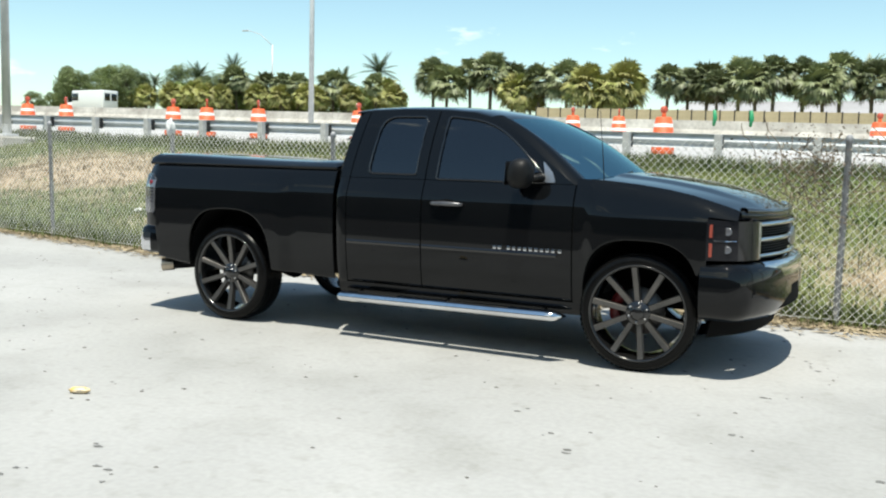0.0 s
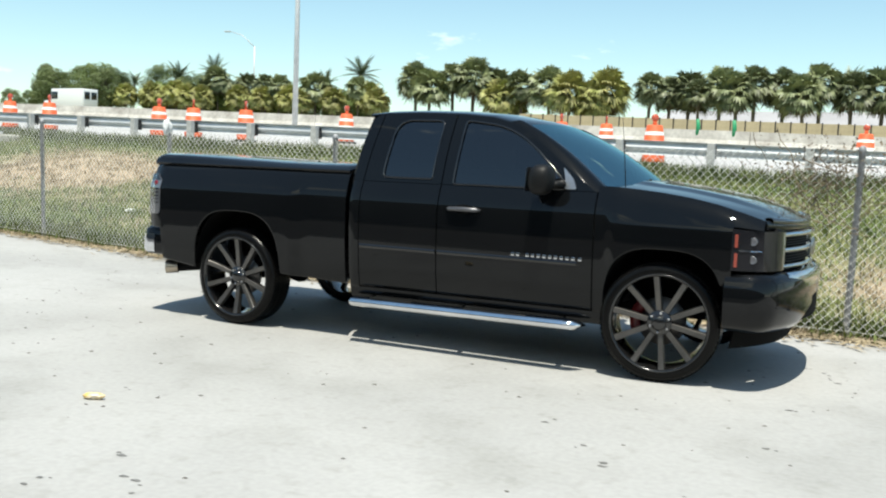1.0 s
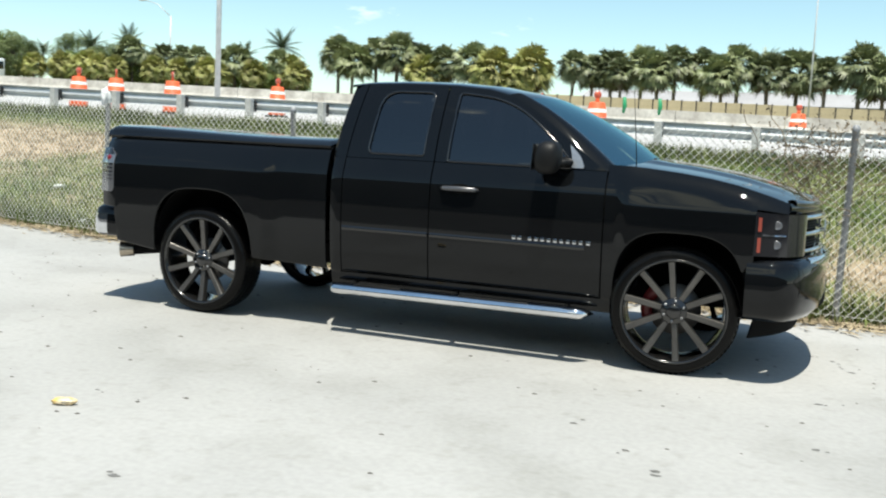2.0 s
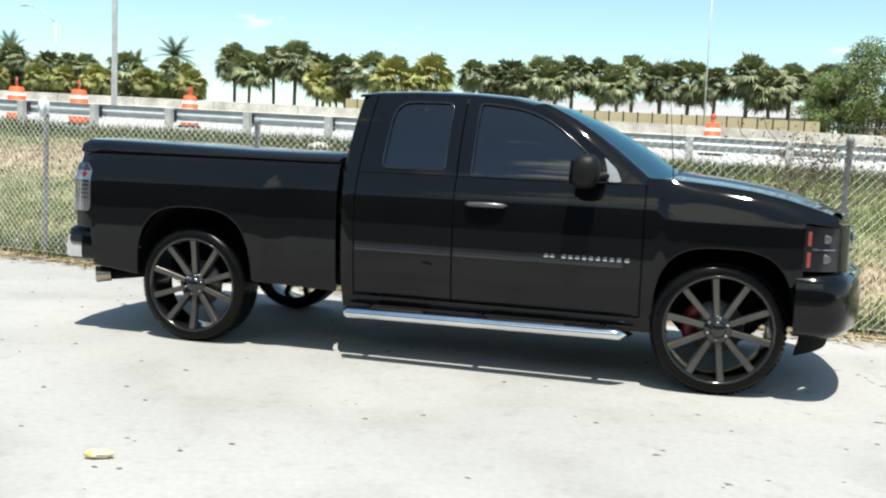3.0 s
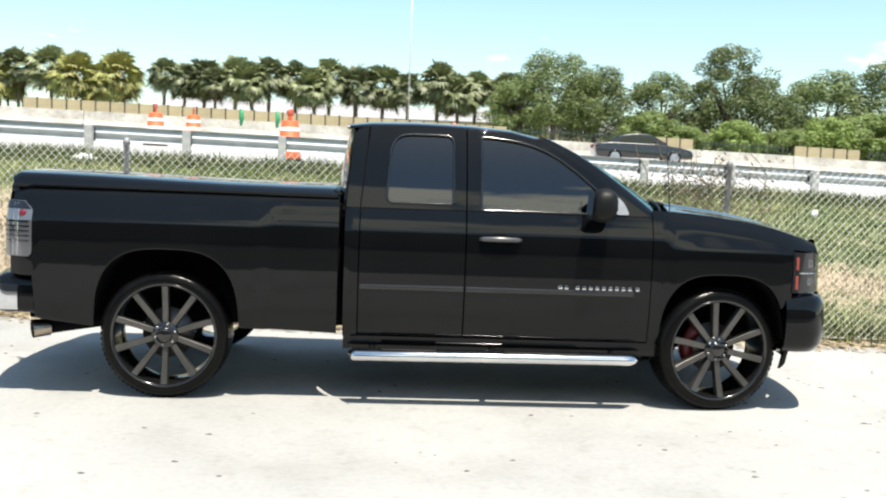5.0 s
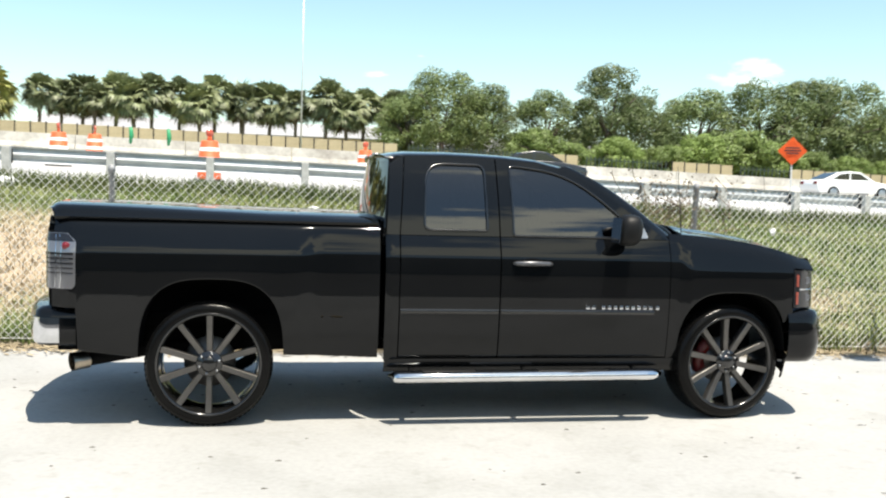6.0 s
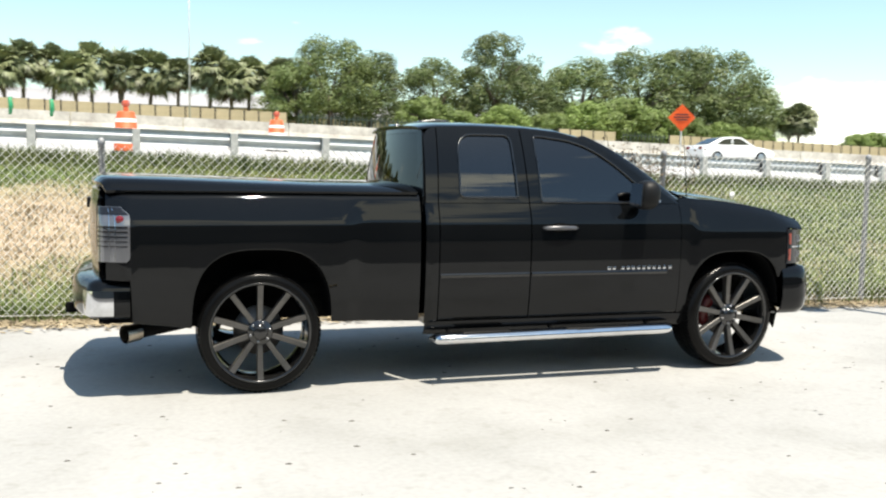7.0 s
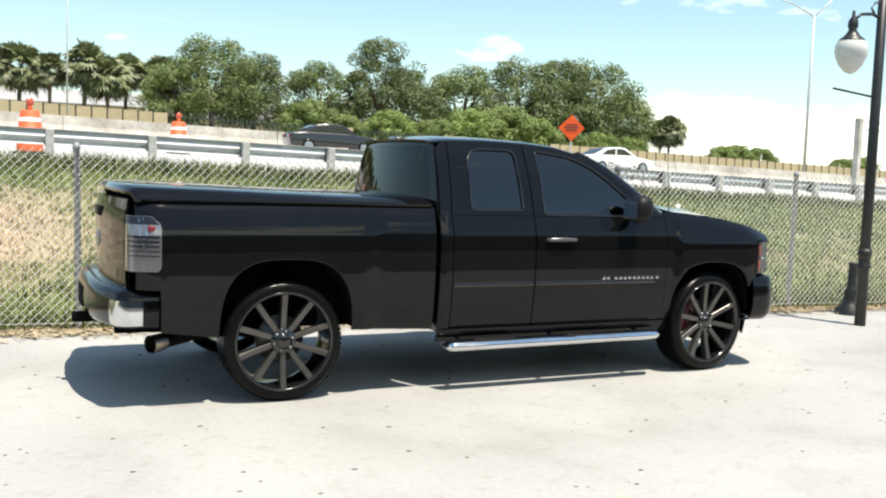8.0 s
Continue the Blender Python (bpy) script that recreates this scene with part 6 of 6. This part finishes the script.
bm = bmesh.new()
bmesh.ops.create_icosphere(bm, subdivisions=3, radius=1.0)
for v in bm.verts:
    q = v.co.copy()
    v.co = Vector((q.x * 0.22, q.y * 0.12, q.z * 0.10)) * (1 + 0.5 * noise.noise(q * 2.0))
rag = tagged(part("plastic_bag", bm, M_PAPER), "crumpled white plastic bag caught in the grass", "litter")
rag.matrix_basis = pose(-4.3, 11.2, ground_z(-4.3, 11.2) + 0.05, 0, 0, 10)


def scrap(label, size, at, seed):
    """A crumpled scrap of paper or film."""
    bm = bmesh.new()
    bmesh.ops.create_icosphere(bm, subdivisions=3, radius=1.0)
    for v in bm.verts:
        q = v.co.copy()
        k = 1 + 0.55 * noise.noise(q * 1.9 + Vector((seed, 0, 0)))
        v.co = Vector((q.x * size[0], q.y * size[1], q.z * size[2])) * k
    o = tagged(part("paper_scrap", bm, M_PAPER), label, "litter", "white litter on the bank")
    o.matrix_basis = pose(*at, 0, 0, 37 * seed)


scrap("white plastic wrap hooked over a fence post", (0.06, 0.05, 0.10), (-3.80, fence_y(-3.8) - 0.01, lot_z(-3.8, fence_y(-3.8)) + 1.72), 1)
scrap("scrap of white paper lying in the grass", (0.10, 0.05, 0.03), (-6.7, 4.5, ground_z(-6.7, 4.5) + 0.04), 2)
scrap("scrap of white paper beside the guard rail", (0.12, 0.06, 0.05), (1.2, 10.0, ground_z(1.2, 10.0) + 0.05), 4)
scrap("small scrap of white film caught in the fence wire", (0.03, 0.02, 0.035), (5.5, fence_y(5.5) - 0.04, 1.25), 5)
scrap("scrap of white paper at the foot of the fence", (0.08, 0.04, 0.03), (-4.5, 2.65, ground_z(-4.5, 2.65) + 0.04), 3)


# dead vine in the fence
r = random.Random(21)
vine = thing("dead_vine", "dry brown vine tangled in the top of the fence", "vine")
bm = bmesh.new()
for _ in range(46):
    x0 = r.gauss(4.45, 0.30)
    p = Vector((x0, fence_y(x0) - 0.03, r.uniform(0.9, 1.35)))
    pts = [p.copy()]
    for _ in range(7):
        p = p + Vector((r.gauss(0, 0.07), r.gauss(0, 0.02), r.uniform(-0.01, 0.12)))
        pts.append(p.copy())
    tube(bm, pts, 0.004, 4, caps=False)
part("stem_tangle", bm, M_VINE, vine, smooth=False)
verts, faces = [], []
for _ in range(900):
    x0 = r.gauss(4.45, 0.32)
    c = Vector((x0, fence_y(x0) - 0.03 + r.gauss(0, 0.05), r.triangular(1.0, 1.85, 1.6)))
    a, b_ = Vector((r.gauss(0, 1), r.gauss(0, 1), r.gauss(0, 1))).normalized(), Vector((r.gauss(0, 1), r.gauss(0, 1), r.gauss(0, 1))).normalized()
    s = r.uniform(0.008, 0.022)
    k = len(verts)
    verts += [tuple(c - a * s), tuple(c + b_ * s * 0.6), tuple(c + a * s), tuple(c - b_ * s * 0.6)]
    faces.append((k, k + 1, k + 2, k + 3))
me = bpy.data.meshes.new("dry_leaves")
me.from_pydata(verts, [], faces)
me.materials.append(M_VINE)
o = new("dry_leaves", me)
o.parent = vine


# ---- vehicles on the highway ----
def saloon(name, label, paint, at, turn):
    """A small car: lower body with wheel arches, glasshouse, wheels."""
    car = thing(name, label, "car", "cars on the highway")
    side = [(-2.3, 0.45), (-2.32, 0.75), (-2.2, 0.95), (-1.5, 1.0), (0.6, 0.97), (1.6, 0.85), (2.2, 0.70), (2.3, 0.5), (2.25, 0.3), (-2.2, 0.3)]

    def hull(bm, outline, wy):
        a, b = [[bm.verts.new((x, y, z)) for x, z in outline] for y in (-wy, wy)]
        n = len(outline)
        for k in range(n):
            bm.faces.new((a[k], a[(k + 1) % n], b[(k + 1) % n], b[k]))
        bm.faces.new(a)
        bm.faces.new(b[::-1])
        bmesh.ops.recalc_face_normals(bm, faces=bm.faces[:])
        bmesh.ops.bevel(bm, geom=bm.edges[:], offset=0.06, segments=2, affect="EDGES", profile=0.6)
        return bm
    part("body", hull(bmesh.new(), side, 0.88), paint, car)
    cabin = part("cabin", hull(bmesh.new(), [(-1.95, 0.93), (-1.0, 1.36), (-0.35, 1.45), (0.25, 1.42), (1.2, 0.90)], 0.70), paint, car)
    for y in (-0.703, 0.703):
        for name, pts in (("rear_side_window", [(-1.35, 1.00), (-0.95, 1.28), (-0.40, 1.36), (-0.40, 1.00)]), ("front_side_window", [(-0.32, 1.00), (-0.32, 1.36), (0.20, 1.34), (0.80, 1.00)])):
            bm = bmesh.new()
            bm.faces.new([bm.verts.new((x, y, z)) for x, z in pts])
            bm.normal_update()
            if bm.faces[:][0].normal.y * y < 0:
                bmesh.ops.reverse_faces(bm, faces=bm.faces[:])
            part(name, bm, M_GLOSS, cabin, "dark tinted window", smooth=False, thick=0.008)
    for name, x0, z0, x1, z1, ox in (("windscreen", 1.12, 0.96, 0.36, 1.37, 0.012), ("rear_window", -1.80, 1.01, -1.08, 1.33, -0.012)):
        bm = bmesh.new()
        bm.faces.new([bm.verts.new(p) for p in ((x0 + ox, -0.60, z0 + 0.02), (x0 + ox, 0.60, z0 + 0.02), (x1 + ox, 0.56, z1 + 0.02), (x1 + ox, -0.56, z1 + 0.02))])
        part(name, bm, M_GLOSS, cabin, "dark glass", smooth=False, thick=0.008)
    for wx in (-1.4, 1.4):
        for s in (-1, 1):
            bm = lathe(bmesh.new(), [(0.0, -0.11), (0.2, -0.11), (0.22, -0.10), (0.31, -0.10), (0.33, 0.0), (0.31, 0.1), (0.0, 0.1)], 20, axis="y", mats=[1, 1, 0, 0, 0, 0], center=(wx, s * 0.80, 0.33))
            part("wheel", bm, [M_TYRE, M_STEEL], car)
    for s in (-1, 1):
        part("tail_light", box(bmesh.new(), (-2.34, s * 0.62 - 0.16, 0.72), (-2.26, s * 0.62 + 0.16, 0.88), 0.02), M_REDLENS, car)
    car.matrix_basis = pose(*at, 0, 0, turn)
    return car


saloon("saloon_car", "white saloon car on the highway", M_CARWHITE, (30.6, 38.5, road_z(30.6, 38.5)), 0)
saloon("saloon_car", "black saloon car on the highway", M_CARBLACK, (13.4, 38.0, road_z(13.4, 38.0)), -3)

van = thing("white_van", "white panel van far along the highway", "van", "cars on the highway")
bm = box(bmesh.new(), (-2.7, -0.95, 0.45), (1.7, 0.95, 2.45), 0.12)
part("body", bm, M_CARWHITE, van)
bm = box(bmesh.new(), (1.6, -0.92, 0.45), (2.75, 0.92, 1.30), 0.15)
part("bonnet", bm, M_CARWHITE, van)
bm = bmesh.new()
vs = [bm.verts.new(p) for p in ((1.66, -0.85, 2.35), (2.35, -0.85, 1.30), (2.35, 0.85, 1.30), (1.66, 0.85, 2.35))]
bm.faces.new(vs)
part("windscreen", bm, M_GLOSS, van, smooth=False, thick=0.03)
for s in (-1, 1):
    part("side_window", box(bmesh.new(), (0.75, s * 0.955 - 0.01, 1.45), (1.6, s * 0.955 + 0.01, 2.15), 0.005), M_GLOSS, van)
    part("rear_window", box(bmesh.new(), (-2.72, s * 0.42 - 0.33, 1.45), (-2.69, s * 0.42 + 0.33, 2.15), 0.005), M_GLOSS, van)
    for wx in (-1.7, 1.8):
        part("wheel", lathe(bmesh.new(), [(0.0, -0.11), (0.33, -0.10), (0.36, 0.0), (0.33, 0.1), (0.0, 0.1)], 18, axis="y", center=(wx, s * 0.85, 0.36)), M_TYRE, van)
van.matrix_basis = pose(-71.0, 60.0, road_z(-71.0, 60.0), 0, 0, 180)
